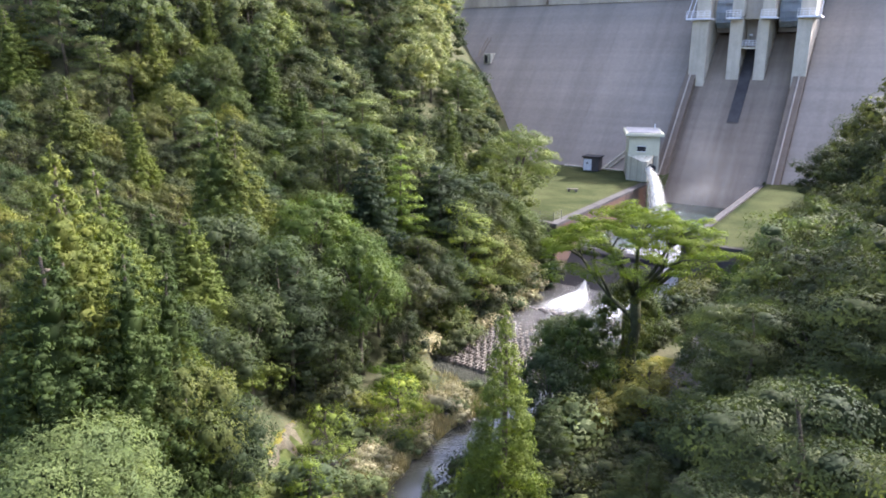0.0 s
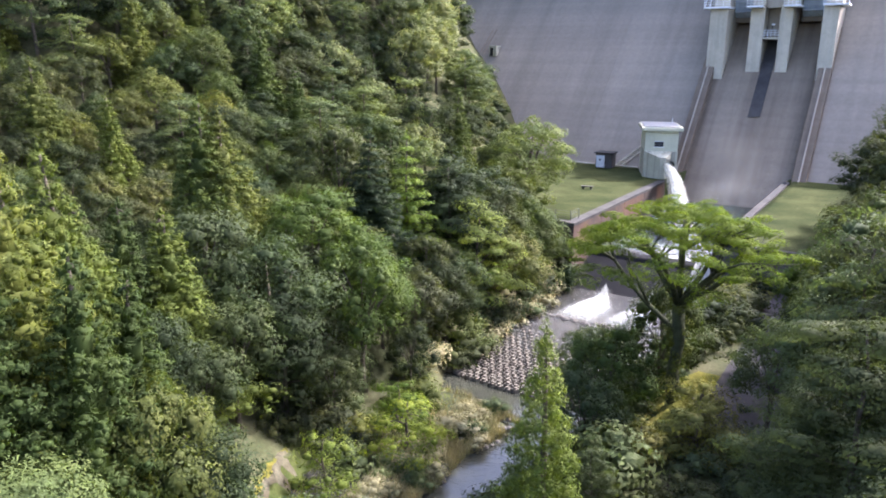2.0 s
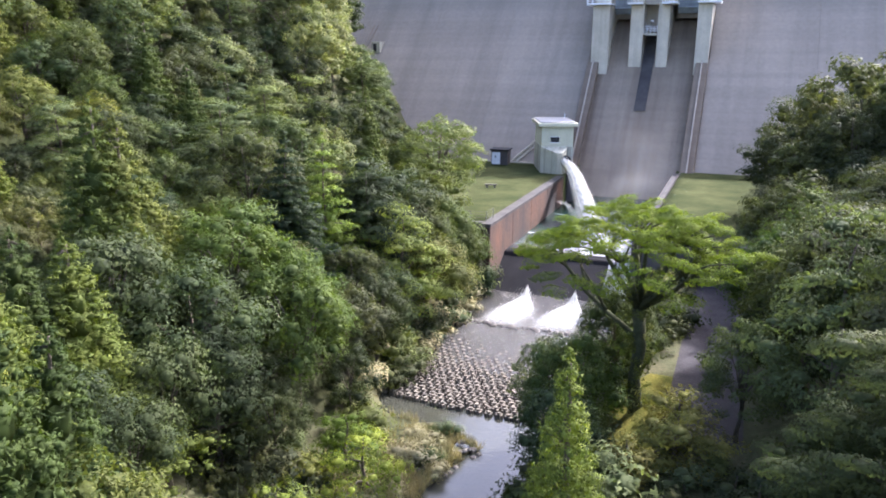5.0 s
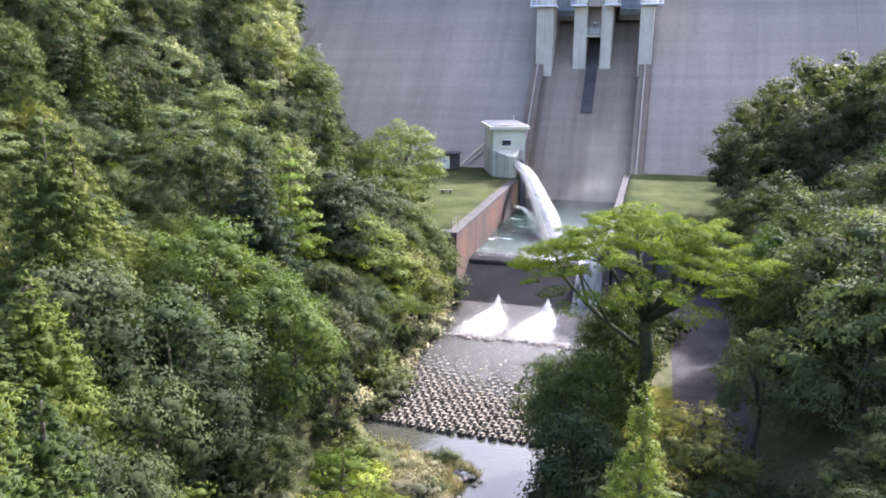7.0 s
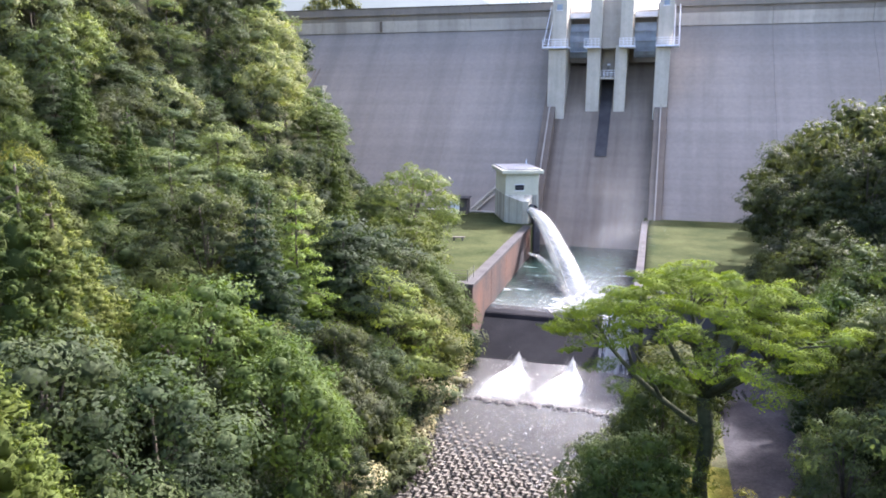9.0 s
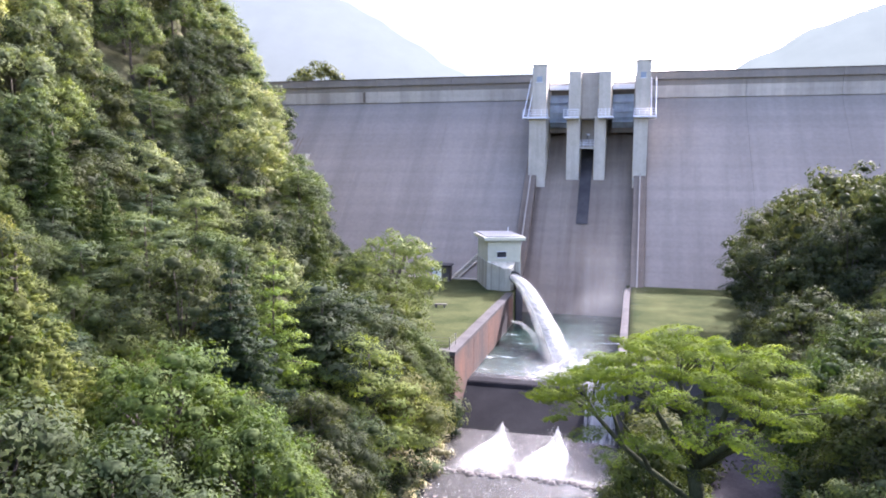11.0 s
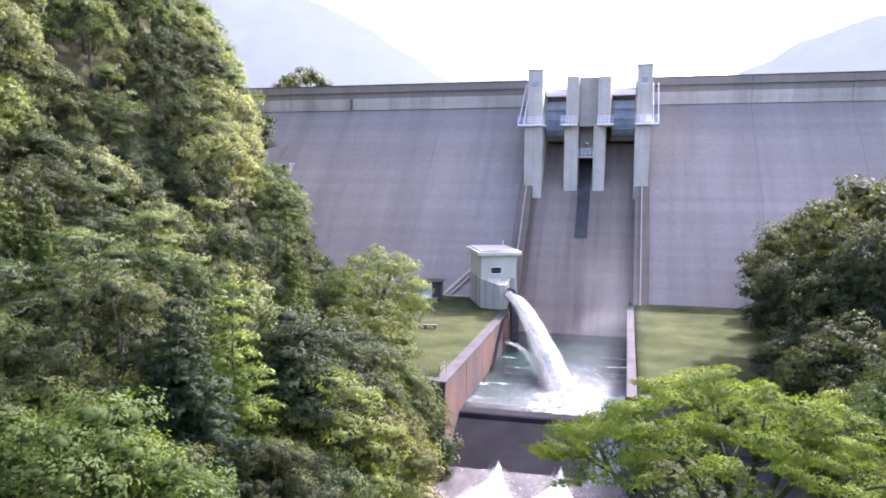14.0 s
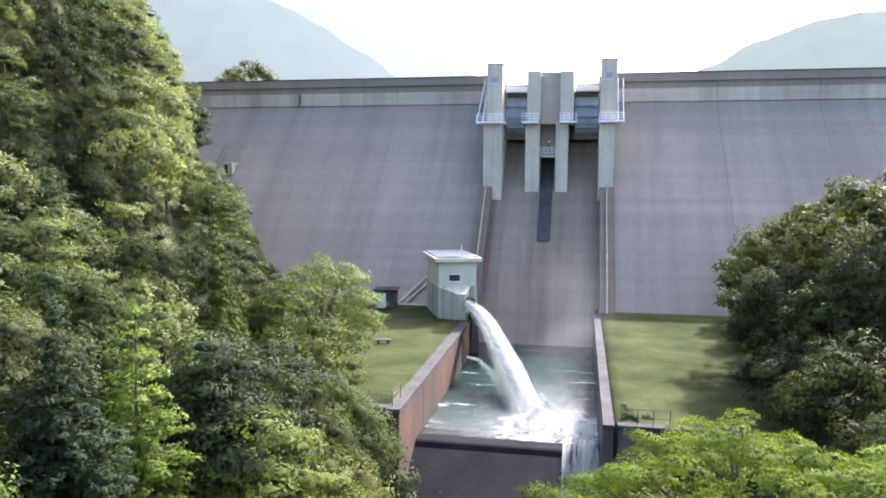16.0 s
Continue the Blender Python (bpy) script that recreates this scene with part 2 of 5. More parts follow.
M_RIVER = water("calm_river", (0.035, 0.036, 0.027), 0.04, 0.8, 0.1)
M_RAPID = water("shallow_rapid", (0.022, 0.021, 0.017), 0.22, 3.0, 1.0, 0.12, 3.2, (2.0, 0.7, 1))
M_TAIL = water("grey_tail_water", (0.025, 0.025, 0.022), 0.12, 2.5, 0.5, 0.05, 3.0, (1.0, 0.4, 1))
M_BASIN = water("dark_plunge_pool", (0.03, 0.028, 0.025), 0.07, 0.8, 0.12)
M_POOL = water("green_pool", (0.013, 0.028, 0.022), 0.06, 0.8, 0.5, 0.14, 0.5, (0.45, 2.0, 1))


def spray(name, alpha_lo, alpha_hi, scale, stretch, soft=False):
    """White broken water, torn into streaks; soft sheets thin out by their own attribute."""
    m, t, n, l, b = nodes_of(name)
    f = tex(n, l, scale, 8.0, 0.7, stretch)
    r = ramp(n, [(0.35, (alpha_lo,) * 3), (0.6, (alpha_hi,) * 3)])
    l.new(f.outputs[0], r.inputs[0])
    alpha = r.outputs[0]
    if soft:
        at, mul = n.new("ShaderNodeAttribute"), n.new("ShaderNodeMath")
        at.attribute_name, mul.operation = "thickness", "MULTIPLY"
        l.new(r.outputs[0], mul.inputs[0])
        l.new(at.outputs["Fac"], mul.inputs[1])
        alpha = mul.outputs[0]
    white = (0.64, 0.65, 0.61, 1)
    b.inputs["Base Color"].default_value = white
    b.inputs["Roughness"].default_value = 0.9
    b.inputs["Specular IOR Level"].default_value = 0.1
    bumped(n, l, b, f.outputs[0], 0.08, 0.1)
    tr, tp, m1, m2 = n.new("ShaderNodeBsdfTranslucent"), n.new("ShaderNodeBsdfTransparent"), n.new("ShaderNodeMixShader"), n.new("ShaderNodeMixShader")
    tr.inputs["Color"].default_value = white
    m1.inputs[0].default_value = 0.5
    l.new(b.outputs[0], m1.inputs[1])
    l.new(tr.outputs[0], m1.inputs[2])
    l.new(alpha, m2.inputs[0])
    l.new(tp.outputs[0], m2.inputs[1])
    l.new(m1.outputs[0], m2.inputs[2])
    l.new(m2.outputs[0], n["Material Output"].inputs["Surface"])
    return m


M_JET = spray("white_jet", 0.8, 0.98, 2.0, (1.5, 0.08, 1.5))
M_FOAM = spray("white_foam", 0.1, 1.0, 0.9, (1, 1, 1), True)
M_SHEET = spray("thrown_water", 0.55, 0.95, 1.4, (2.2, 0.35, 1.5), True)
M_MIST = spray("drifting_mist", 0.1, 0.35, 0.3, (1, 1, 1))
M_HEM = spray("sinking_spray", 0.35, 0.8, 1.2, (1.5, 0.2, 0.5), True)
M_VEIL = spray("mist_curtain", 0.3, 0.6, 0.22, (1, 1, 1), True)
M_FALL = spray("falling_water", 0.15, 0.75, 1.6, (1.6, 0.12, 0.12))
M_STREAK = spray("torn_water", 0.05, 0.34, 2.2, (1.6, 0.06, 1.6))
M_DROP = spray("flying_drops", 0.45, 0.8, 2.0, (1, 1, 1))


# ---- building helpers ----
def mesh_of(name, verts, faces, mats, index=None, smooth=False):
    me = bpy.data.meshes.new(name)
    me.from_pydata([tuple(v) for v in verts], [], faces)
    for m in mats if isinstance(mats, (list, tuple)) else [mats]:
        me.materials.append(m)
    if index is not None:
        me.polygons.foreach_set("material_index", np.asarray(index, dtype=np.int32))
    if smooth:
        me.polygons.foreach_set("use_smooth", np.ones(len(me.polygons), dtype=bool))
    me.update()
    return me


def part(name, data, parent, label="", at=None):
    ob = new(name, data)
    ob.parent = parent
    if at is not None:
        ob.matrix_basis = at
    return tagged(ob, label)


def thing(name, at, label, category, group="", kind=""):
    ob = new(name)
    ob.matrix_basis = at
    return tagged(ob, label, category, group, kind)


def box_bm(bm, x0, x1, y0, y1, z0, z1):
    r = bmesh.ops.create_cube(bm, size=1.0, matrix=Matrix.LocRotScale(((x0 + x1) / 2, (y0 + y1) / 2, (z0 + z1) / 2), None, (x1 - x0, y1 - y0, z1 - z0)))
    return r["verts"]


def from_bm(name, bm, mat, bevel=0.0):
    if bevel:
        bmesh.ops.bevel(bm, geom=list(bm.edges), offset=bevel, segments=1, affect="EDGES")
    bmesh.ops.recalc_face_normals(bm, faces=bm.faces)
    me = bpy.data.meshes.new(name)
    bm.to_mesh(me)
    bm.free()
    me.materials.append(mat)
    return me


def block(name, x0, x1, y0, y1, z0, z1, mat, bevel=0.03):
    bm = bmesh.new()
    box_bm(bm, x0, x1, y0, y1, z0, z1)
    return from_bm(name, bm, mat, bevel)


def prism(name, outline, axis, a, b, mat, bevel=0.0):
    """An outline of two coordinates, drawn out along axis from a to b."""
    bm = bmesh.new()
    def put(p, v):
        return (v, *p) if axis == "x" else (p[0], v, p[1]) if axis == "y" else (*p, v)
    lo, hi = [bm.verts.new(put(p, a)) for p in outline], [bm.verts.new(put(p, b)) for p in outline]
    bm.faces.new(lo)
    bm.faces.new(hi[::-1])
    for i in range(len(outline)):
        j = (i + 1) % len(outline)
        bm.faces.new((lo[i], hi[i], hi[j], lo[j]))
    return from_bm(name, bm, mat, bevel)


def tube(points, radii, sides=7):
    """Vertices and faces of a tapered tube along points."""
    vs, fs = [], []
    pts = [Vector(p) for p in points]
    for i, p in enumerate(pts):
        d = (pts[min(i + 1, len(pts) - 1)] - pts[max(i - 1, 0)]).normalized()
        u = d.cross(Vector((0.3, 1, 0.1)) if abs(d.y) < 0.9 else Vector((1, 0, 0))).normalized()
        w = d.cross(u)
        for k in range(sides):
            a = 2 * math.pi * k / sides
            vs.append(p + (u * math.cos(a) + w * math.sin(a)) * radii[i])
    for i in range(len(pts) - 1):
        for k in range(sides):
            j = (k + 1) % sides
            fs.append((i * sides + k, i * sides + j, (i + 1) * sides + j, (i + 1) * sides + k))
    fs.append(tuple(range(sides))[::-1])
    fs.append(tuple((len(pts) - 1) * sides + k for k in range(sides)))
    return vs, fs


def rod(name, a, b, r, mat, sides=6):
    return mesh_of(name, *tube([a, b], [r, r], sides), mat)


# ---- ground ----
def step(a, b, v):
    v = min(1.0, max(0.0, (v - a) / (b - a)))
    return v * v * (3 - 2 * v)


def line(v, pts):
    return float(np.interp(v, [p[0] for p in pts], [p[1] for p in pts]))


LEFT_WATER = [(0, 8), (20, 3.2), (30, 2.0), (34, 1.2), (41, 0.6), (44, 1.2), (46.8, 2.2), (47.6, -2), (49, -6.4), (52, -7.4), (66, -7.6), (300, -7.6)]
RIGHT_WATER = [(0, 14), (20, 9), (34, 6.5), (41, 7.0), (45, 7.6), (60, 7.4), (300, 7.2)]
LEFT_FOOT = [(0, 2), (18, 0.5), (26, -2.5), (34, -6.5), (48, -7.0), (52, -8.0), (70, -8.6), (78, -11.5), (84, -18.5), (94, -24.5), (106, -30.5), (125, -36), (160, -40)]
LEFT_BASE = [(0, 3), (22, 2.2), (34, 1.2), (48, 0.8), (70, 1.2), (77.8, 2.5), (79, 7.6), (300, 7.6)]
LEFT_RISE = [(0, 0.42), (26, 0.45), (45, 0.62), (65, 0.74), (75, 0.78), (81, 0.9), (86, 1.15), (95, 1.5), (115, 1.5), (140, 1.0), (300, 1.0)]
RIGHT_BASE = [(0, 4.0), (77.2, 4.0), (78.0, 7.6), (300, 7.6)]
RIGHT_FOOT = [(0, 15), (40, 17), (50, 19.0), (70, 19.5), (79, 19), (100, 21.5), (140, 27), (300, 30)]


def ground_z(x, y):
    if -7.7 <= x <= 7.3 and y > 77:
        return -2.0
    lw, rw = line(y, LEFT_WATER), line(y, RIGHT_WATER)
    if lw <= x <= rw:
        return -0.9
    if ((x + 3.9) / 2.6) ** 2 + ((y - 33.8) / 2.8) ** 2 < 1 or (-3.6 < x < -1.2 and 29.4 < y < 32):
        return -0.3
    bump = 0.5 * noise.noise((x * 0.11, y * 0.11, 3.1)) + 0.18 * noise.noise((x * 0.5, y * 0.5, 8.0))
    if x < lw:
        foot, base = line(y, LEFT_FOOT), line(y, LEFT_BASE)
        if x >= foot:                                   # bar, path or terrace
            if y > 78.6:
                return base
            return min(base, 0.15 + 0.35 * (lw - x)) * (1 if x > foot + 2 else 0.8) + 0.25 * bump
        return min(base, 0.6 + 0.5 * (lw - x)) + (foot - x) * line(y, LEFT_RISE) + bump * step(0, 6, foot - x)
    foot, base = line(y, RIGHT_FOOT), line(y, RIGHT_BASE)
    if y > 77.9 and x < foot:
        return base
    z = min(base, -0.4 + 1.1 * (x - rw))
    if x > foot:
        z += (x - foot) * 0.55 + bump * step(0, 6, x - foot)
    return z


def axis_values(near, far):
    return sorted(set(near) | set(far))


def span(a, b, d):
    return [a + d * i for i in range(int(round((b - a) / d)) + 1)]


xs = axis_values([*span(-72, -9, 1.5), *span(-8.5, 8.1, 0.83), *span(9, 64, 1.5), -7.75, 7.35], [-4000, -1800, -800, -400, -240, -160, -110, -85, 85, 110, 160, 240, 400, 800, 1800, 4000])
ys = axis_values([*span(-20, 78, 1.4), 77.9, 78.2, 78.7, *span(80, 152, 2.0)], [-4000, -1500, -600, -300, -150, -80, -45, 175, 220, 300, 450, 700, 1200, 2200, 4000])


def sheet_z(x, y):
    out = max(abs(x) - 75, y - 155, -25 - y, 0)
    z = ground_z(max(-75, min(75, x)), max(-25, min(155, y)))
    if y > 150:
        z = min(z, 34.0 + 6 * (y < 152))
    return z * max(0.0, 1 - out / 2600)


gv = [(x, y, sheet_z(x, y)) for y in ys for x in xs]
W = len(xs)
gf, gi = [], []
for j in range(len(ys) - 1):
    for i in range(W - 1):
        gf.append((j * W + i, j * W + i + 1, (j + 1) * W + i + 1, (j + 1) * W + i))
        cx, cy = (xs[i] + xs[i + 1]) / 2, (ys[j] + ys[j + 1]) / 2
        kind = 0
        if cy > 78.4 and line(cy, LEFT_FOOT) - 1 < cx < line(cy, RIGHT_FOOT) + 1 and cy < 135:
            kind = 1
        elif 13.0 < cx < 18.6 and 46 < cy < 77:
            kind = 3
        elif 9.4 < cx < 13.0 and 42 < cy < 54:
            kind = 4
        elif 22 < cy < 35 and line(cy, LEFT_FOOT) - 1.5 < cx < line(cy, LEFT_FOOT) + 2.6:
            kind = 2
        gi.append(kind)
tagged(new("ground", mesh_of("ground", gv, gf, [M_GROUND, M_GRASS, M_DIRT, M_ROAD, M_MEADOW], gi, True)), "forest soil, terrace lawn and dirt of the valley", "ground", kind="structure")


def earth_bank():
    """A low ridge along the track: moss on one side, a slipped face of bare earth over the backwater on the other."""
    vs, fs, gi = [], [], []
    n, m = 44, 22
    for i in range(n + 1):
        u = i / n
        cx, cy = -7.9 + 5.4 * u, 34.2 - 9.2 * u
        top = max(1.7, ground_z(cx, cy)) + 0.35 * math.sin(math.pi * min(1, u * 1.2)) + 0.25 * noise.noise((u * 6, 0, 1))
        for j in range(m + 1):
            w = -2.6 + 4.2 * j / m
            wig = 0.3 * noise.noise((u * 9, j * 0.2, 2.0)) + 0.12 * noise.noise((u * 30, j * 0.7, 5.0))
            x, y = cx + 0.86 * (w + wig), cy + 0.5 * (w + wig)
            g = ground_z(x, y)
            if w < 0:
                f = step(-2.6, -0.3, w)
                z = (g - 0.15) * (1 - f) + top * f
            else:
                z = top + (-0.45 - top) * step(-0.1, 1.5, w) ** 0.8
            vs.append((x, y, z + 0.1 * noise.noise((x * 2.5, y * 2.5, 1))))
    for i in range(n):
        for j in range(m):
            p = i * (m + 1) + j
            fs.append((p, p + m + 1, p + m + 2, p + 1))
            gi.append(1 if -2.6 + 4.2 * (j + 0.5) / m > -0.25 + 0.5 * noise.noise((i * 0.3, 0, 9)) else 0)
    return mesh_of("earth_bank", vs, fs, [M_MEADOW, M_EARTH], gi, True)


tagged(new("earth_bank", earth_bank()), "mossy earth bank with a slipped red-brown face", "bank")


def water_sheet(name, x0, x1, y0, y1, z0, z1, mat, label, nx=24, ny=40):
    vs = [(x0 + (x1 - x0) * i / nx, y0 + (y1 - y0) * j / ny, z0 + (z1 - z0) * j / ny + 0.05 * noise.noise((i * 0.7, j * 0.7, 1.0))) for j in range(ny + 1) for i in range(nx + 1)]
    fs = [(j * (nx + 1) + i, j * (nx + 1) + i + 1, (j + 1) * (nx + 1) + i + 1, (j + 1) * (nx + 1) + i) for j in range(ny) for i in range(nx)]
    return tagged(new(name, mesh_of(name, vs, fs, mat, smooth=True)), label, "water", kind="structure")


water_sheet("water_river", -9, 16, -10, 51.8, 0.0, 0.0, M_RIVER, "calm brown river water reflecting the sky")
water_sheet("water_rapid", -9, 8.4, 50.6, 68.4, -0.06, 0.3, M_RAPID, "shallow glittering rapids over concrete blocks")
water_sheet("water_tail", -9, 8.4, 68.4, 78.2, 0.3, 0.47, M_TAIL, "grey water spreading below the weir", 24, 20)
water_sheet("water_pool", -7.65, 7.25, 85.9, 123.0, 3.42, 3.42, M_POOL, "churned green water of the stilling pool")
water_sheet("water_backwater", -5.8, -1.6, 30.6, 35.2, 0.75, 0.75, M_BASIN, "dark still backwater behind the river bar", 8, 8)


# ---- dam ----
FOOT_Y, FOOT_Z, BATTER = 119.5, 4.0, 0.9


def face_y(z):
    return FOOT_Y + BATTER * (z - FOOT_Z)


dam = thing("dam", pose(0, 0, 0), "tall weathered grey concrete gravity dam with gated spillway", "dam")
BAND_Z, CREST_Z = 37.3, 41.7
CREST_Y = face_y(BAND_Z)
edges_l = [-86, -71, -56, -41, -26, -9.9]
edges_r = [9.9, 26, 41, 56, 71, 86]
profile = [(face_y(-3), -3), (face_y(BAND_Z), BAND_Z), (CREST_Y + 9, BAND_Z), (CREST_Y + 9, -3)]
LEDGE_Z = 39.4
ledge = [(CREST_Y - 0.25, BAND_Z), (CREST_Y - 0.25, LEDGE_Z), (CREST_Y + 8, LEDGE_Z), (CREST_Y + 8, BAND_Z)]
upper = [(CREST_Y - 0.3, LEDGE_Z), (CREST_Y - 0.3, CREST_Z - 1.3), (CREST_Y - 0.7, CREST_Z - 1.25), (CREST_Y - 0.7, CREST_Z), (CREST_Y - 0.3, CREST_Z), (CREST_Y - 0.3, CREST_Z - 1.0), (CREST_Y + 8, CREST_Z - 1.0), (CREST_Y + 8, LEDGE_Z)]
for pair in (edges_l, edges_r):
    for a, b in zip(pair, pair[1:]):
        part("monolith", prism("monolith", profile, "x", a + 0.015, b - 0.015, M_DAM), dam)
        part("crest_ledge", prism("crest_ledge", ledge, "x", a + 0.03, b - 0.03, M_BAND), dam, "pale concrete band below the parapet")
        part("parapet", prism("parapet", upper, "x", a + 0.03, b - 0.03, M_DAM), dam, "weathered grey parapet")
        part("coping", block("coping", a + 0.03, b - 0.03, CREST_Y - 0.82, CREST_Y - 0.2, CREST_Z, CREST_Z + 0.14, M_COPE), dam)
# spillway chute, slightly lower than the face
chute = [(face_y(-3) + 0.9, -3), (face_y(30.5) + 0.9, 30.5), (face_y(31.6) + 2.4, 31.6), (face_y(31.6) + 7, 31.0), (face_y(31.6) + 14, -3)]
part("chute", prism("chute", chute, "x", -9.9, 9.9, M_CHUTE), dam, "dark stained spillway chute")
for x0, x1 in ((-9.85, -8.0), (7.9, 9.85)):
    wall = [(face_y(2) - 0.9, 2), (face_y(30) - 0.9, 30), (face_y(30) + 1.5, 30), (face_y(2) + 1.5, 2)]
    part("guide_wall", prism("guide_wall", wall, "x", x0, x1, M_CHUTE, 0.05), dam, "streaked concrete wall beside the chute")
    rail = [(face_y(3) - 1.25, 3), (face_y(29) - 1.25, 29), (face_y(29) - 0.85, 29), (face_y(3) - 0.85, 3)]
    xm = (x0 + x1) / 2
    part("guide_rib", prism("guide_rib", rail, "x", xm - 0.12, xm + 0.1, M_BAND, 0.03), dam)
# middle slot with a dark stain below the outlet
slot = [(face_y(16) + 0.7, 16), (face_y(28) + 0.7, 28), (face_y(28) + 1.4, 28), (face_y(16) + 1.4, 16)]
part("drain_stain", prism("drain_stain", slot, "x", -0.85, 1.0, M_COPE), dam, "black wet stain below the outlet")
PY = 136.3


def pier(x0, x1, z0, z1, y0, y1, mat=None, name="pier"):
    return part(name, block(name, x0, x1, y0, y1, z0, z1, mat or M_PIER, 0.06), dam)


pier(-3.2, -1.05, 20.0, 33.4, PY + 1.1, 150)
pier(1.3, 3.15, 20.0, 33.4, PY + 1.1, 150)
pier(-1.0, 1.25, 28.6, 40.5, PY + 4.5, 150, M_BAND, "middle_wall")
pier(-2.95, -0.98, 33.4, 40.7, PY + 0.4, 148, name="hoist_block")
pier(1.9, 3.85, 33.4, 40.6, PY + 0.4, 148, name="hoist_block")
pier(-0.98, 1.9, 33.0, 40.65, PY + 1.6, 148, M_BAND, "hoist_wall")
pier(-9.4, -6.6, 20.5, 33.0, PY, 150)
pier(7.6, 9.8, 20.5, 33.0, PY, 150)
for x0, x1, top in ((-9.0, -6.65, 42.0), (7.75, 10.05, 42.3)):
    pier(x0, x1, 33.0, top - 0.25, PY + 0.6, PY + 4, name="gate_tower")
    pier(x0 - 0.1, x1 + 0.1, top - 0.25, top, PY + 0.5, PY + 4.1, name="tower_cap")
    w = part("tower_window", block("tower_window", x0 + 0.7, x1 - 0.75, PY + 0.54, PY + 0.7, top - 2.9, top - 2.0, M_GATE, 0.0), dam, "small grey window")
    part("frame", block("frame", x0 + 0.6, x1 - 0.65, PY + 0.48, PY + 0.62, top - 3.0, top - 2.9, M_WHITE, 0.0), w)
# side walls behind the towers
pier(-9.9, -6.4, 33.0, 40.2, PY + 4, 150, M_BAND, "abutment_wall")
pier(7.5, 9.9, 33.0, 40.2, PY + 4, 150, M_BAND, "abutment_wall")
# bridges and gates
pier(-9.9, 9.9, 30.0, 38.6, PY + 9.2, 150, M_DAM, "back_wall")
for x0, x1 in ((-6.5, -3.1), (4.0, 7.55)):
    part("bridge_beam", block("bridge_beam", x0, x1, PY + 3.4, PY + 4.4, 38.0, 38.75, M_WHITE, 0.03), dam, "white bridge beam")
    part("bridge_deck", block("bridge_deck", x0, x1, PY + 4.6, PY + 9, 38.9, 39.3, M_PIER, 0.03), dam)
    for z in (39.65, 40.1):
        part("bridge_rail", rod("bridge_rail", (x0, PY + 4.5, z), (x1, PY + 4.5, z), 0.05, M_WHITE), dam)
    part("gate_back", block("gate_back", x0, x1, PY + 6, PY + 6.5, 31.0, 38.9, M_DAM, 0.0), dam)
    c, h = (x0 + x1) / 2, (x1 - x0) / 2
    arc = [(PY + 5.9 - 1.9 * math.cos(a), 34.6 + 3.0 * math.sin(a)) for a in np.linspace(-1.3, 1.1, 9)]
    leaf = arc + [(p[0] + 0.25, p[1]) for p in arc[::-1]]
    g = part("spillway_gate", prism("spillway_gate", leaf, "x", x0 + 0.05, x1 - 0.05, M_GATE), dam, "curved blue-grey steel gate")
    for k in range(3):
        z = 32.6 + 1.6 * k
        part("gate_rib", block("gate_rib", x0 + 0.1, x1 - 0.1, PY + 3.75, PY + 4.05, z, z + 0.2, M_GATE, 0.0), g)


def railing(x0, x1, y, z, n, height=1.1, rise=0.0, mat=None):
    """Posts and rails as parts of the dam."""
    for k in range(n + 1):
        f = k / n
        x = x0 + (x1 - x0) * f
        part("post", rod("post", (x, y, z + rise * f), (x, y, z + rise * f + height), 0.045, mat or M_WHITE, 5), dam)
    for f in (0.33, 0.66, 1.0):
        part("rail", rod("rail", (x0, y, z + height * f), (x1, y, z + rise + height * f), 0.045, mat or M_WHITE, 5), dam)


for x0, x1 in ((-10.4, -6.2), (7.5, 11.1), (-3.65, -1.2), (1.9, 4.35)):
    part("platform", block("platform", x0, x1, PY - 0.9, PY + 3, 33.0, 33.3, M_WHITE, 0.03), dam, "pale steel platform")
    railing(x0 + 0.05, x1 - 0.05, PY - 0.85, 33.3, 4)
for x, y in ((-10.3, -1), (11.0, 1)):
    for dx in (0.0, 0.75):
        xx = x + (dx if y < 0 else -dx)
        part("stair_stringer", rod("stair_stringer", (xx, PY - 0.6, 33.3), (xx + (0.75 if y < 0 else -0.05), PY + 2.4, 39.6), 0.07, M_WHITE), dam)
# outlet balcony
part("balcony_floor", block("balcony_floor", -1.0, 1.35, PY + 1.2, PY + 4.4, 28.1, 28.4, M_PIER, 0.03), dam)
railing(-0.95, 1.3, PY + 1.25, 28.4, 4)
lamp = part("balcony_lamp", rod("balcony_lamp", (0.2, PY + 1.4, 28.4), (0.2, PY + 1.4, 30.4), 0.06, M_STEEL), dam, "short lamp post")
part("lamp_head", block("lamp_head", 0.1, 0.55, PY + 1.2, PY + 1.6, 30.3, 30.5, M_WHITE, 0.03), lamp)
for a, b in ((-17, -9.0),):
    part("crest_rail", rod("crest_rail", (a, CREST_Y - 0.4, CREST_Z + 0.75), (b, CREST_Y - 0.4, CREST_Z + 0.75), 0.05, M_WHITE), dam)
    for k in range(5):
        x = a + (b - a) * k / 4
        part("crest_post", rod("crest_post", (x, CREST_Y - 0.4, CREST_Z), (x, CREST_Y - 0.4, CREST_Z + 0.75), 0.05, M_WHITE), dam)
part("gauge_post", block("gauge_post", -43.8, -43.4, CREST_Y - 0.5, CREST_Y - 0.2, 37.4, 39.3, M_CHUTE, 0.02), dam)
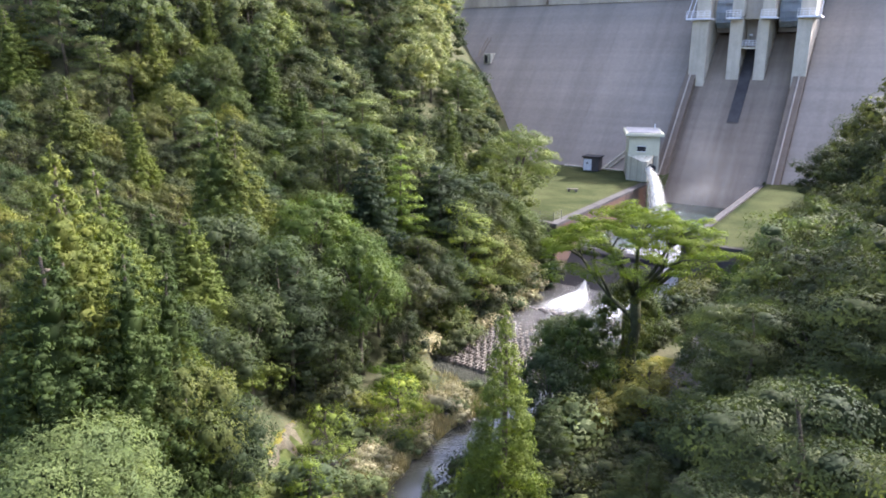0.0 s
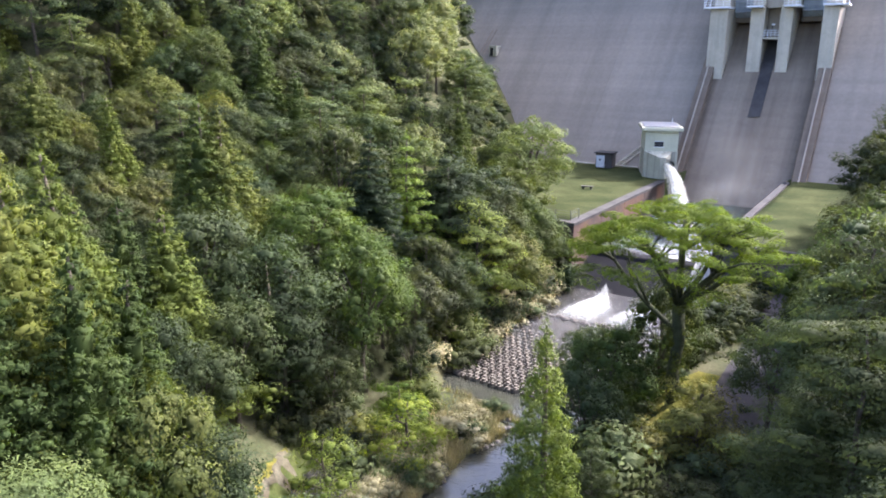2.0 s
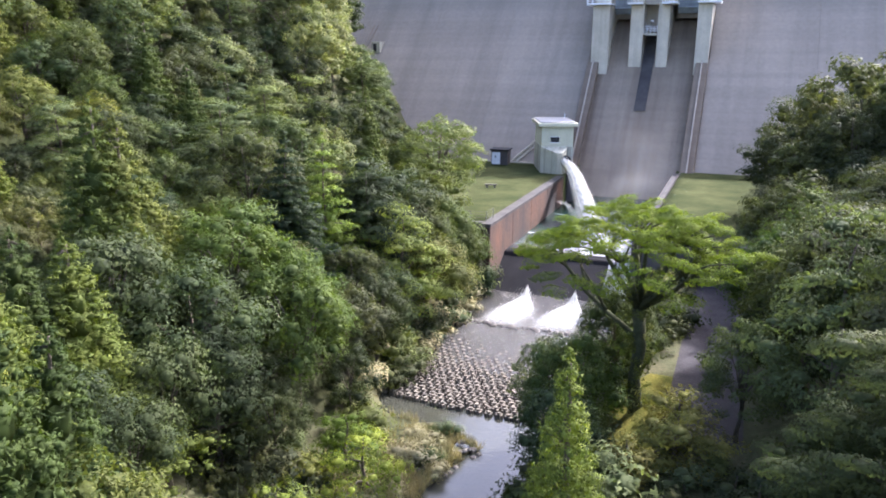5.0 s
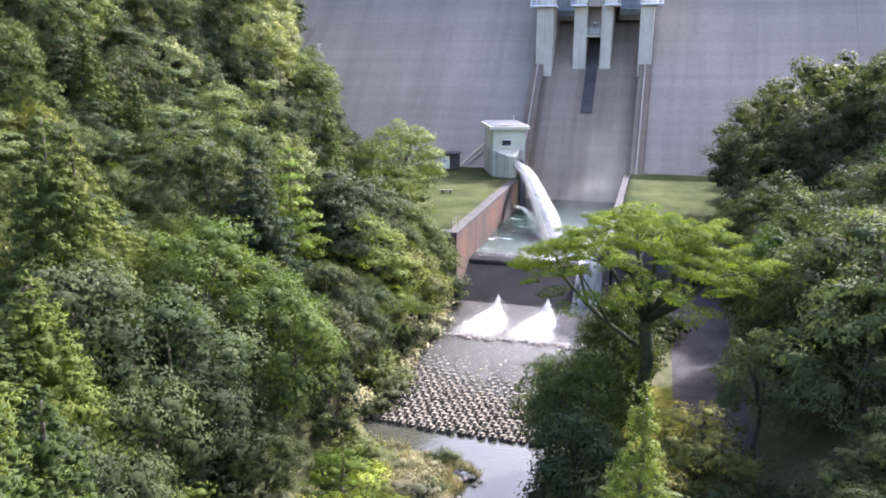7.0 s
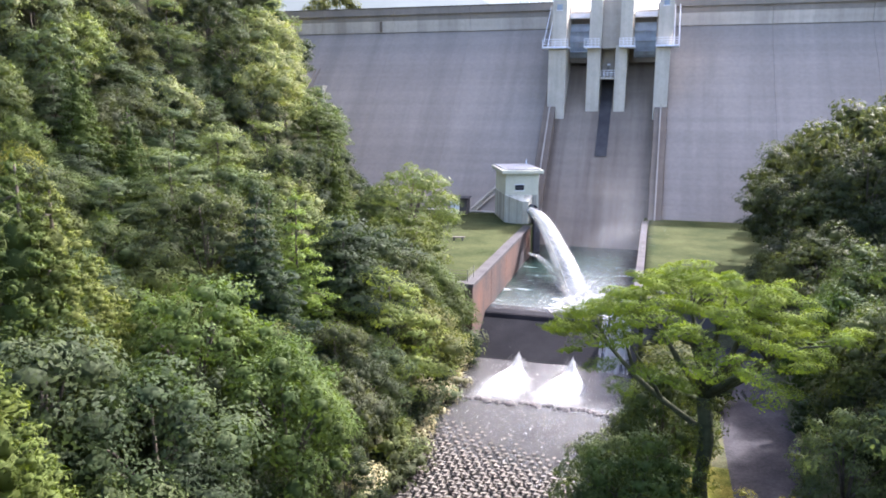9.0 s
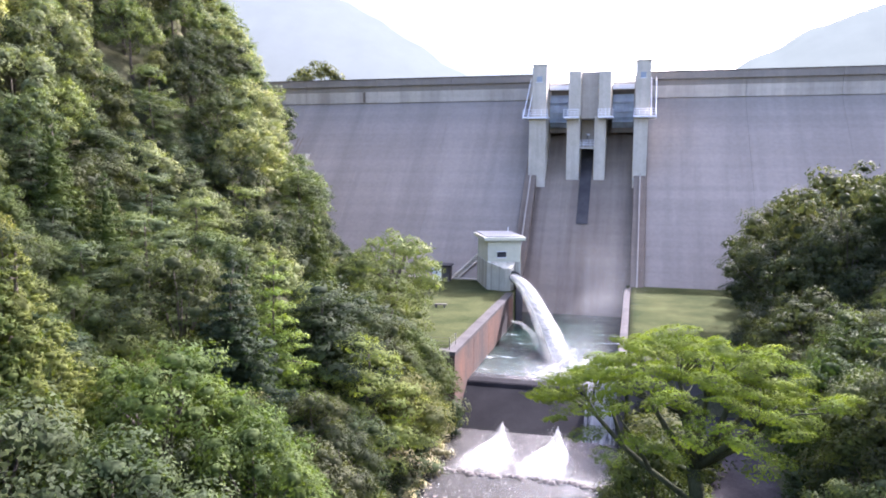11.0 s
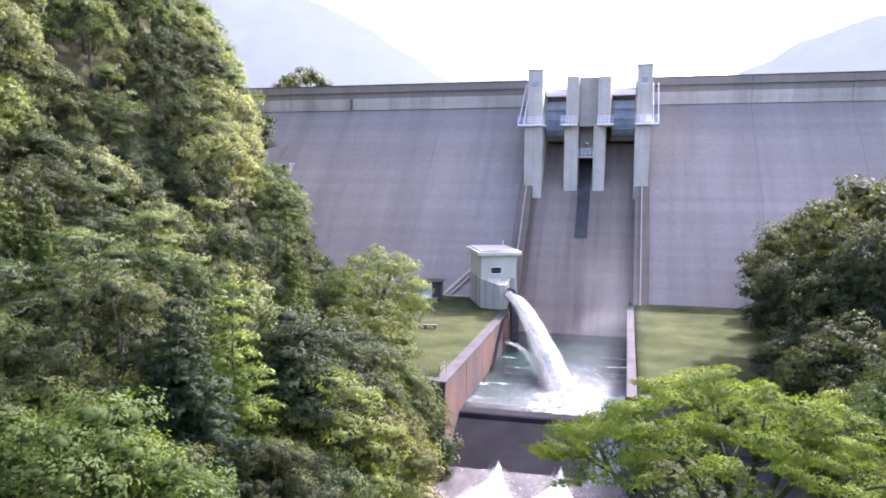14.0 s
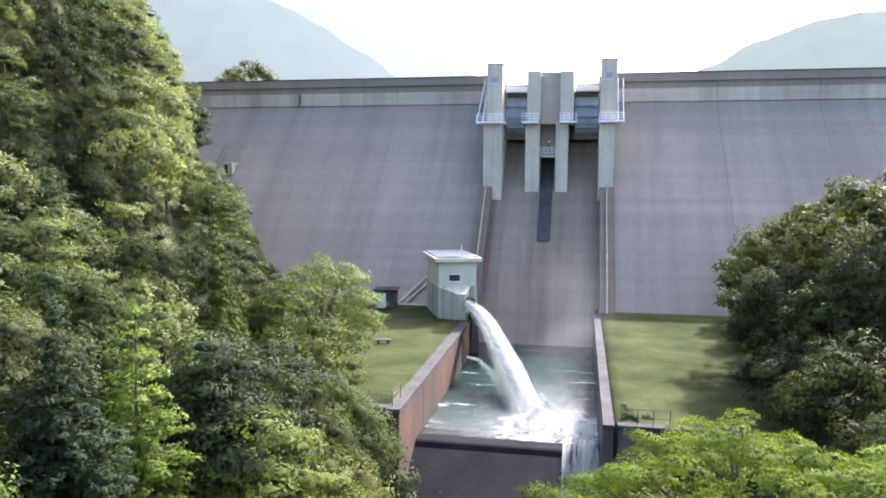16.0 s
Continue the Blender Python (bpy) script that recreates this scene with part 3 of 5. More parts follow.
# gallery door box and stair low on the slope
gal = part("gallery_house", block("gallery_house", -52.9, -51.2, face_y(26) - 1.0, face_y(26) + 2.5, 25.2, 27.3, M_BASE, 0.05), dam, "small pale gallery entrance")
part("gallery_door", block("gallery_door", -52.6, -51.9, face_y(26) - 1.05, face_y(26) - 0.95, 25.3, 26.9, M_DARK, 0.0), gal)
for k in range(2):
    part("stair_rail", rod("stair_rail", (-55.2 + 0.8 * k, face_y(25.5) - 0.5, 25.5), (-54.5 + 0.8 * k, face_y(30.5) - 0.5, 30.5), 0.09, M_CHUTE), dam)

# ---- stilling pool, weir and lower basin ----
pool = thing("stilling_pool", pose(0, 0, 0), "dark stained concrete basin below the dam", "basin")
WALL_Z = 7.6


def pool_wall(x0, x1, y0, y1, mats, name="basin_wall"):
    w = part(name, block(name, x0, x1, y0, y1, -2, WALL_Z - 0.25, mats, 0.05), pool)
    part("coping", block("coping", x0 - 0.06, x1 + 0.06, y0 - 0.06, y1 - 0.02, WALL_Z - 0.25, WALL_Z + 0.12, M_COPE, 0.03), w, "pale concrete coping")
    return w


for a, b in ((77.6, 86), (86, 94), (94, 102), (102, 111.5)):
    pool_wall(-8.6, -7.6, a + 0.02, b - 0.02, M_RUST)
for a, b in ((77.2, 86), (86, 95), (95, 104), (104, 113), (113, 120)):
    pool_wall(7.2, 7.9, a + 0.02, b - 0.02, M_WALL)
pool_wall(-16, -8.62, 77.9, 78.7, M_WALL, "retaining_wall")
pool_wall(8.22, 19, 77.3, 78.0, M_WALL, "retaining_wall")
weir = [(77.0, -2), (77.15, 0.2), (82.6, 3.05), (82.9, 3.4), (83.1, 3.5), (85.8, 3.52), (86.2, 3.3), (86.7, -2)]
part("weir", prism("weir", weir, "x", -7.6, 7.2, M_WEIR, 0.0), pool, "wet concrete weir with a flat lip and a sloping apron, darkened as in shade")
# water sliding over the lip, thick at one end
fv, ff = [], []
for i in range(33):
    x = 4.3 + (7.15 - 4.3) * i / 32
    for j, (y, z) in enumerate([(86.0, 3.62), (84.4, 3.62), (83.1, 3.58), (82.2, 3.05), (80.6, 2.2), (78.8, 1.26), (76.9, 0.42)]):
        fv.append((x, y - 0.12 * noise.noise((x * 2.1, j * 0.4, 2.0)), z))
for i in range(32):
    for j in range(6):
        ff.append((i * 7 + j, i * 7 + j + 1, (i + 1) * 7 + j + 1, (i + 1) * 7 + j))
tagged(new("waterfall", mesh_of("waterfall", fv, ff, M_FALL, smooth=True)), "thin white sheet of water down the weir apron", "waterfall")

# ---- jet from the outlet ----
jet_pts = [Vector(p) for p in ((-7.9, 112.6, 9.7), (-5.8, 107.7, 9.6), (-4.2, 104.3, 8.9), (-2.5, 100.0, 7.6), (-0.8, 96.0, 6.0), (0.6, 92.8, 4.3), (1.3, 91.2, 3.2))]


def jet_mesh(name, pts, r0, r1, seed, mat, flat=1.0):
    dense, rad = [], []
    n = 48
    for i in range(n + 1):
        f = i / n * (len(pts) - 1)
        k = min(int(f), len(pts) - 2)
        g = f - k
        dense.append(pts[k].lerp(pts[k + 1], g))
        rad.append(r0 + (r1 - r0) * (i / n) ** 0.85)
    vs, fs = tube(dense, rad, 28)
    out = []
    for q, v in enumerate(vs):
        i, k = divmod(q, 28)
        c = dense[i]
        d = v - c
        ang = 2 * math.pi * k / 28
        a = 0.1 * noise.noise((1.6 * math.cos(ang) + seed, 1.6 * math.sin(ang), i * 0.05)) + 0.05 * noise.noise((4 * math.cos(ang), 4 * math.sin(ang) + seed, i * 0.05))
        out.append(c + Vector((d.x, d.y, d.z * flat)) * (1 + 1.2 * a * (0.3 + i / n)))
    return mesh_of(name, out, fs, mat, smooth=True)


HEAD = math.degrees(math.atan2(jet_pts[-1].y - jet_pts[0].y, jet_pts[-1].x - jet_pts[0].x)) + 90
JET_AT = pose(*jet_pts[0], 0, 0, HEAD)
inv = JET_AT.inverted()
jet = thing("water_jet", JET_AT, "thick white jet of water arching from the valve house", "water jet")
local = [inv @ p for p in jet_pts]
part("jet_core", jet_mesh("jet_core", local, 0.4, 0.95, 1.0, M_JET), jet)
part("jet_spray", jet_mesh("jet_spray", [p + Vector((0, 0, -0.1 * i)) for i, p in enumerate(local)], 0.52, 1.35, 7.0, M_STREAK, 1.1), jet)
part("jet_spray", jet_mesh("jet_spray", [p + Vector((0, 0, -0.16 * i)) for i, p in enumerate(local)], 0.56, 1.75, 17.0, M_STREAK, 1.15), jet)
side = [inv @ Vector(p) for p in ((-6.9, 105.6, 5.0), (-5.2, 103.0, 5.3), (-3.4, 99.5, 5.0), (-2.0, 96.3, 4.0), (-1.4, 94.5, 3.3))]


def drops(name, centres, spread, n, size, seed, mat=None):
    """Loose drops: tiny three-cornered flakes scattered round a line of centres."""
    rs = np.random.RandomState(seed)
    c = np.array([tuple(v) for v in centres])
    k = rs.uniform(0, len(c) - 1.001, n)
    i = k.astype(int)
    base = c[i] + (c[i + 1] - c[i]) * (k - i)[:, None]
    sp = np.interp(k, range(len(c)), spread)[:, None]
    base = base + rs.normal(size=(n, 3)) * sp * 0.5
    v = (base[:, None, :] + rs.normal(size=(n, 3, 3)) * (size * rs.uniform(0.4, 1.0, n))[:, None, None]).reshape(-1, 3)
    return mesh_of(name, v, [(3 * q, 3 * q + 1, 3 * q + 2) for q in range(n)], mat or M_DROP)


part("side_stream", jet_mesh("side_stream", side, 0.1, 0.4, 27.0, M_STREAK), jet, "thin side stream")
part("side_spray", drops("side_spray", side[1:], [0.3, 0.5, 0.7, 0.9], 1600, 0.03, 9), jet, "thin side spray")
part("spray_cloud", drops("spray_cloud", local, [0.4, 0.8, 1.1, 1.4, 1.7, 2.0, 2.3], 9000, 0.025, 3), jet, "flying white drops")


def soften(me, values):
    """How thick the water stands at each point, from 0 to 1."""
    me.attributes.new("thickness", "FLOAT", "POINT").data.foreach_set("value", np.asarray(values, dtype=np.float32))
    return me


def mound(name, cx, cy, rx, ry, h, z, seed, mat, n=30, power=1.5, lean=0.0):
    """A heap of broken water."""
    vs, fs = [(cx, cy + lean, z + h)], []
    rings = 14
    for j in range(1, rings + 1):
        f = j / rings
        for k in range(n):
            a = 2 * math.pi * k / n
            q = 1 + 0.25 * noise.noise((math.cos(a) * 1.5 + seed, math.sin(a) * 1.5, f))
            hh = h * (1 - f) ** power + 0.3 * h * (1 - f) * noise.noise((3 * math.cos(a), 3 * math.sin(a) + 2.5 * f, seed))
            vs.append((cx + rx * f * q * math.cos(a), cy + lean * (1 - f) ** 1.5 + ry * f * q * math.sin(a), z + hh))
    for k in range(n):
        fs.append((0, 1 + k, 1 + (k + 1) % n))
    for j in range(rings - 1):
        for k in range(n):
            a, b = 1 + j * n + k, 1 + j * n + (k + 1) % n
            fs.append((a, a + n, b + n, b))
    thick = [1.0] + [min(1.0, 1.5 * (1 - j / rings)) for j in range(1, rings + 1) for k in range(n)]
    return soften(mesh_of(name, vs, fs, mat, smooth=True), thick)


def under_jet(pts):
    """Spray that sinks out of the jet: a curtain on its inner side, thick at the jet and gone at its hem."""
    vs, fs, th = [], [], []
    n, m = 40, 14
    for i in range(n + 1):
        f = i / n * (len(pts) - 1)
        k = min(int(f), len(pts) - 2)
        c = pts[k].lerp(pts[k + 1], f - k)
        d = i / n
        for j in range(m + 1):
            g = j / m
            q = noise.noise((d * 3, g * 2, 4.0))
            vs.append((c.x - 1.1 * d * g + 0.2 * q, c.y + 2.2 * d * g, max(3.5, c.z - 0.2 - 2.6 * d ** 0.8 * g + 0.2 * q)))
            th.append(0.75 * (1 - g) ** 1.3 * min(1.0, 5 * d))
    for i in range(n):
        for j in range(m):
            p = i * (m + 1) + j
            fs.append((p, p + 1, p + m + 2, p + m + 1))
    return soften(mesh_of("spray_curtain", vs, fs, M_HEM, smooth=True), th)


part("spray_curtain", under_jet(jet_pts), jet, "thin sinking spray", inv)
part("splash", mound("splash", 1.9, 90.0, 2.4, 3.0, 1.5, 3.42, 2.0, M_FOAM, 36, 1.3), jet, "boiling white splash", inv)
part("splash", mound("splash", 2.9, 88.2, 2.9, 2.8, 0.9, 3.42, 12.0, M_FOAM, 36, 1.2), jet, "boiling white splash", inv)
part("splash", mound("splash", 5.0, 87.4, 2.4, 2.4, 0.8, 3.42, 22.0, M_FOAM, 36, 1.1), jet, "boiling white splash", inv)
part("splash", mound("splash", 4.0, 86.4, 3.2, 2.2, 0.7, 3.44, 31.0, M_FOAM, 36, 1.4), jet, "boiling white splash", inv)
part("splash", mound("splash", 1.2, 89.0, 2.6, 3.2, 0.8, 3.42, 41.0, M_FOAM, 36, 1.0), jet, "boiling white splash", inv)
part("spray_cloud", drops("spray_cloud", [inv @ Vector(p) for p in ((0.8, 92.0, 4.2), (1.8, 90.4, 4.3), (3.2, 88.2, 4.0), (5.2, 86.4, 3.8))], [1.3, 2.2, 2.4, 1.8], 20000, 0.026, 5), jet, "flying white drops")
part("mist", drops("mist", [inv @ Vector(p) for p in ((2.0, 90.0, 4.5), (4.5, 92.0, 6.5), (5.6, 95.0, 9.0), (6.2, 98.0, 12.0))], [2.4, 3.2, 3.8, 4.4], 16000, 0.028, 6, M_MIST), jet, "thin drifting mist")


def veil(name, x, y, z, w, h, seed, gain):
    """A bulging curtain of fine mist that thins out to its rim."""
    vs, fs, th = [], [], []
    n = 24
    for j in range(n + 1):
        for i in range(n + 1):
            a, b = 2 * i / n - 1, 2 * j / n - 1
            q = noise.noise((a * 1.3 + seed, b * 1.3, 0.5))
            vs.append((x + w * a + 0.25 * h * b, y - 1.5 * (1 - a * a) + 1.6 * q + 1.2 * b, z + h * b))
            rim = max(0.0, 1 - math.hypot(a, b))
            th.append(gain * rim * rim * (3 - 2 * rim) * (1 + 0.9 * q))
    for j in range(n):
        for i in range(n):
            p = j * (n + 1) + i
            fs.append((p, p + 1, p + n + 2, p + n + 1))
    return soften(mesh_of(name, vs, fs, M_VEIL, smooth=True), th)


for k, (x, y, z, w, h, g) in enumerate(((2.4, 90.5, 5.4, 4.0, 2.8, 0.75), (4.2, 88.2, 4.9, 3.6, 2.4, 0.8), (4.4, 93.0, 8.0, 5.0, 4.6, 0.16), (5.0, 97.0, 11.0, 5.8, 6.4, 0.09), (4.0, 101.0, 14.0, 6.4, 7.6, 0.06), (6.4, 86.6, 4.4, 2.6, 2.0, 0.7))):
    part("mist_curtain", veil("mist_curtain", x, y, z, w, h, 3.0 * k, g), jet, "thin drifting mist", inv)
# foam drifting over the front of the pool
vs, fs, th = [], [], []
for j in range(41):
    for i in range(41):
        x, y = -7.4 + 14.5 * i / 40, 84.2 + 13.5 * j / 40
        vs.append((x, y, 3.53 + 0.06 + 0.05 * noise.noise((x, y, 2))))
        core = math.exp(-((x - 3.9) / 4.0) ** 2 - ((y - 87.4) / 3.4) ** 2)
        th.append(min(1.0, 2.4 * core + 0.16 * max(0.0, 1 - (y - 84.2) / 9)))
for j in range(40):
    for i in range(40):
        fs.append((j * 41 + i, j * 41 + i + 1, j * 41 + i + 42, j * 41 + i + 41))
part("foam", soften(mesh_of("foam", vs, fs, M_FOAM, smooth=True), th), jet, "white foam spreading over the pool", inv)


def fan_mesh(name, x, y, z, seed, length, half, top, gain):
    """A bell of thrown water: a thin peak where it leaps up, a broad low skirt where it falls."""
    vs, fs, th = [], [], []
    n, m = 34, 28
    for i in range(n + 1):
        f = i / n
        w = half * (0.07 + 0.93 * math.sin(min(1.0, 1.7 * f) * math.pi / 2) ** 0.8) * (1 - 0.12 * max(0, f - 0.7) / 0.3)
        h = top * (0.42 * max(0.0, 1 - f / 0.14) ** 1.2 + 0.58 * (1 - f) ** 1.2) + 0.06
        for k in range(m + 1):
            a = -1 + 2 * k / m
            q = noise.noise((a * 2.5, f * 2.2, seed))
            zz = h * (1 - abs(a) ** 2.2) * (1 + 0.25 * q) + 0.05 * noise.noise((a * 9, f * 9, seed))
            vs.append((x - 1.0 * f + w * a * (1 + 0.12 * q), y - length * f + 0.3 * q * f, z + max(0.0, zz)))
            th.append(gain * min(1.0, 2.6 * (1 - abs(a))) * min(1.0, 3.5 * (1 - f) + 0.35) * (1 - 0.25 * f))
    for i in range(n):
        for k in range(m):
            p = i * (m + 1) + k
            fs.append((p, p + 1, p + m + 2, p + m + 1))
    return soften(mesh_of(name, vs, fs, M_SHEET, smooth=True), th)


for x, s in ((-2.3, 1.0), (2.6, 2.0)):
    sp = thing("baffle_spout", pose(0, 0, 0), "white bell of water thrown up in the lower basin", "water spout", "spouts below the weir")
    part("fan", fan_mesh("fan", x - 0.2, 74.9, 0.43, s, 6.3, 2.2, 1.9, 0.8), sp)
    part("fan_edge", fan_mesh("fan_edge", x - 0.2, 74.7, 0.45, s + 5, 6.6, 2.5, 1.4, 0.5), sp)
    part("spray_cloud", drops("spray_cloud", [(x - 0.2, 74.8, 2.0), (x - 0.2, 74.4, 1.5), (x - 0.2, 73.2, 1.0), (x - 0.3, 69.0, 0.6)], [0.15, 0.5, 1.3, 2.2], 3000, 0.035, int(s)), sp, "flying white drops")
# water lace running off the sill and the small fall into the backwater
vs, fs, th = [], [], []
for j in range(25):
    for i in range(33):
        x, y = -7.3 + 14.4 * i / 32, 56.5 + 12.6 * j / 24
        vs.append((x, y, 0.09 + 0.47 * (y - 50.6) / 26.5 - 0.06 + 0.03 * noise.noise((x * 2, y * 2, 1))))
        th.append((0.55 * (j / 24) ** 1.3 + 0.05) * (0.12 + 0.88 * (i / 32) ** 1.2) * 0.6 * min(1.0, 4 * (1 - abs(i - 16) / 16)))
for j in range(24):
    for i in range(32):
        fs.append((j * 33 + i, j * 33 + i + 1, j * 33 + i + 34, j * 33 + i + 33))
tagged(new("sill_foam", soften(mesh_of("sill_foam", vs, fs, M_FOAM, smooth=True), th)), "lace of white foam below the stone sill", "foam", kind="stuff")
brook = thing("brook_fall", pose(0, 0, 0), "small white fall of a side brook between dry reeds", "waterfall")
vs, fs, th = [], [], []
for j, (y, z, w) in enumerate(((31.6, 0.78, 0.5), (31.1, 0.78, 0.45), (30.7, 0.6, 0.45), (30.4, 0.25, 0.5), (29.9, 0.08, 0.75), (29.2, 0.04, 0.9))):
    for i in range(9):
        a = -1 + i / 4
        vs.append((-2.7 + 0.35 * (31.6 - y) + w * a, y, z + 0.05 * noise.noise((a * 3, y * 3, 0))))
        th.append((0.3, 0.7, 1, 1, 0.9, 0.2)[j] * (1 - 0.7 * a * a))
for j in range(5):
    for i in range(8):
        fs.append((j * 9 + i, j * 9 + i + 1, j * 9 + i + 10, j * 9 + i + 9))
part("fall", soften(mesh_of("fall", vs, fs, M_SHEET, smooth=True), th), brook)

# ---- valve house ----
TH = 22.0
house = thing("valve_house", pose(-11.15, 112.1, -0.3, 0, 0, TH) @ Matrix.Diagonal((1.03, 1.03, 1.03, 1)), "pale rendered valve house on a streaked concrete base", "valve house")
part("base", block("base", 0.0, 4.75, 1.6, 9.4, 1.0, 11.5, M_BASE, 0.05), house, "rain-streaked grey concrete base")
part("upper_wall", block("upper_wall", 0.06, 4.69, 1.66, 9.3, 11.5, 14.55, M_TOWER, 0.03), house, "pale green-white rendered wall")
roof = part("roof", block("roof", -0.5, 5.25, 1.05, 9.9, 14.45, 14.95, M_TOWER, 0.04), house, "flat roof slab with a deep edge")
part("roof_sheet", block("roof_sheet", -0.15, 4.9, 1.4, 9.5, 14.95, 15.12, M_ROOF, 0.04), roof, "pale roof sheet")
part("roof_lamp", rod("roof_lamp", (4.4, 8.6, 15.1), (4.4, 8.6, 15.75), 0.06, M_WHITE), roof)
win = part("window", block("window", 1.4, 2.65, 1.58, 1.7, 12.15, 12.9, M_DARK, 0.0), house, "dark louvred window")
part("window_frame", block("window_frame", 1.32, 2.73, 1.55, 1.66, 12.05, 12.15, M_WHITE, 0.0), win)
part("window_frame", block("window_frame", 1.32, 2.73, 1.55, 1.66, 12.9, 12.98, M_WHITE, 0.0), win)
part("louvre", block("louvre", 1.42, 2.63, 1.54, 1.6, 12.45, 12.52, M_STEEL, 0.0), win)


def pointed(name, grow, z0, z_wall, z_nose, thick, mat):
    """A body on a four-cornered plan that comes to a blunt nose, with a top that falls towards it."""
    plan = [(0.05 - grow, 1.64), (2.15 - grow, 0.1 - grow), (2.95 + grow, 0.1 - grow), (3.9 + grow, 1.64)]
    bm = bmesh.new()
    top = [z_wall, z_nose, z_nose, z_wall]
    lo = [bm.verts.new((x, y, z0 if z0 is not None else t - thick)) for (x, y), t in zip(plan, top)]
    hi = [bm.verts.new((x, y, t)) for (x, y), t in zip(plan, top)]
    bm.faces.new(lo)
    bm.faces.new(hi[::-1])
    for i in range(4):
        j = (i + 1) % 4
        bm.faces.new((lo[i], hi[i], hi[j], lo[j]))
    return from_bm(name, bm, mat, 0.03)


part("outlet_hood", pointed("outlet_hood", 0.0, 1.0, 11.3, 10.55, 0, M_BASE), house, "streaked concrete outlet hood with a blunt nose")
part("hood_slab", pointed("hood_slab", 0.1, None, 11.55, 10.8, 0.24, M_BASE), house, "grey hood slab")
nv, nf = tube([(3.2, 1.4, 9.75), (3.55, 0.3, 9.75), (3.75, -0.2, 9.72)], [0.62, 0.6, 0.56], 18)
part("outlet_pipe", mesh_of("outlet_pipe", nv, nf, M_DARK), house, "dark steel outlet pipe")
part("cheek_wall", block("cheek_wall", 3.8, 4.75, 0.2, 1.62, 0.5, 8.8, M_WALL, 0.04), house)

# hut, stair, bench and fences on the terrace
hut = thing("gauge_hut", pose(-21.3, 118.4, 7.6, 0, 0, 4), "small dark-roofed instrument hut with a white door", "hut")
part("body", block("body", 0, 2.7, 0.3, 2.6, 0, 2.35, M_WALL, 0.03), hut)
door = part("door", block("door", 0.12, 1.5, 0.2, 0.31, 0.12, 2.05, M_WHITE, 0.02), hut, "white steel door")
part("door_panel", block("door_panel", 0.6, 0.9, 0.19, 0.24, 1.2, 1.5, M_STEEL, 0.0), door)
part("roof", block("roof", -0.25, 2.95, 0.0, 2.9, 2.35, 2.55, M_DARK, 0.03), hut, "flat dark roof")
stair = thing("dam_stair", pose(0, 0, 0), "steep concrete stair beside the valve house", "stair")
for dx in (0.0, 1.0):
    part("stringer", rod("stringer", (-19.2 + dx, face_y(7.6) - 0.35, 7.7), (-14.6 + dx, face_y(12.1) - 0.35, 12.2), 0.13, M_PIER), stair)
for k in range(18):
    f = (k + 0.5) / 18
    x, z = -18.7 + 4.6 * f, 7.7 + 4.5 * f
    part("tread", block("tread", x - 0.5, x + 0.5, face_y(z) - 0.5, face_y(z) - 0.1, z - 0.15, z - 0.03, M_BASE, 0.0), stair)
part("pipe", rod("pipe", (-26, 121.5, 7.8), (-14.2, 121.3, 7.8), 0.14, M_PIER), stair, "low pipe along the foot of the dam")
bench = thing("bench", pose(-14.7, 98.9, 7.6, 0, 0, 15), "low dark stone seat standing on the lawn", "bench")
part("seat", block("seat", -0.85, 0.85, -0.25, 0.25, 0.34, 0.46, M_STONE, 0.03), bench)
for x in (-0.65, 0.4):
    part("foot", block("foot", x, x + 0.25, -0.2, 0.2, 0, 0.34, M_STONE, 0.02), bench)
fence = thing("wire_fence", pose(0, 0, WALL_Z + 0.12), "thin steel mesh fence along the terrace edge", "fence")
corners = [(-15.5, 78.35), (-8.3, 78.3), (-8.2, 80.4)]
for a, b in zip(corners, corners[1:]):
    n = int(math.dist(a, b) / 1.6)
    for k in range(n + 1):
        x, y = a[0] + (b[0] - a[0]) * k / n, a[1] + (b[1] - a[1]) * k / n
        part("post", rod("post", (x, y, 0), (x, y, 1.15), 0.035, M_STEEL, 5), fence)
    for z in (0.15, 0.45, 0.8, 1.12):
        part("wire", rod("wire", (*a, z), (*b, z), 0.014, M_STEEL, 4), fence)
gate2 = thing("end_fence", pose(0, 0, WALL_Z + 0.12), "short steel fence at the end of the basin wall", "fence")
for k in range(4):
    part("post", rod("post", (8.4 + 1.1 * k, 77.6, 0), (8.4 + 1.1 * k, 77.6, 1.15), 0.035, M_STEEL, 5), gate2)
for z in (0.5, 1.1):
    part("rail", rod("rail", (8.4, 77.6, z), (11.7, 77.6, z), 0.02, M_STEEL, 4), gate2)

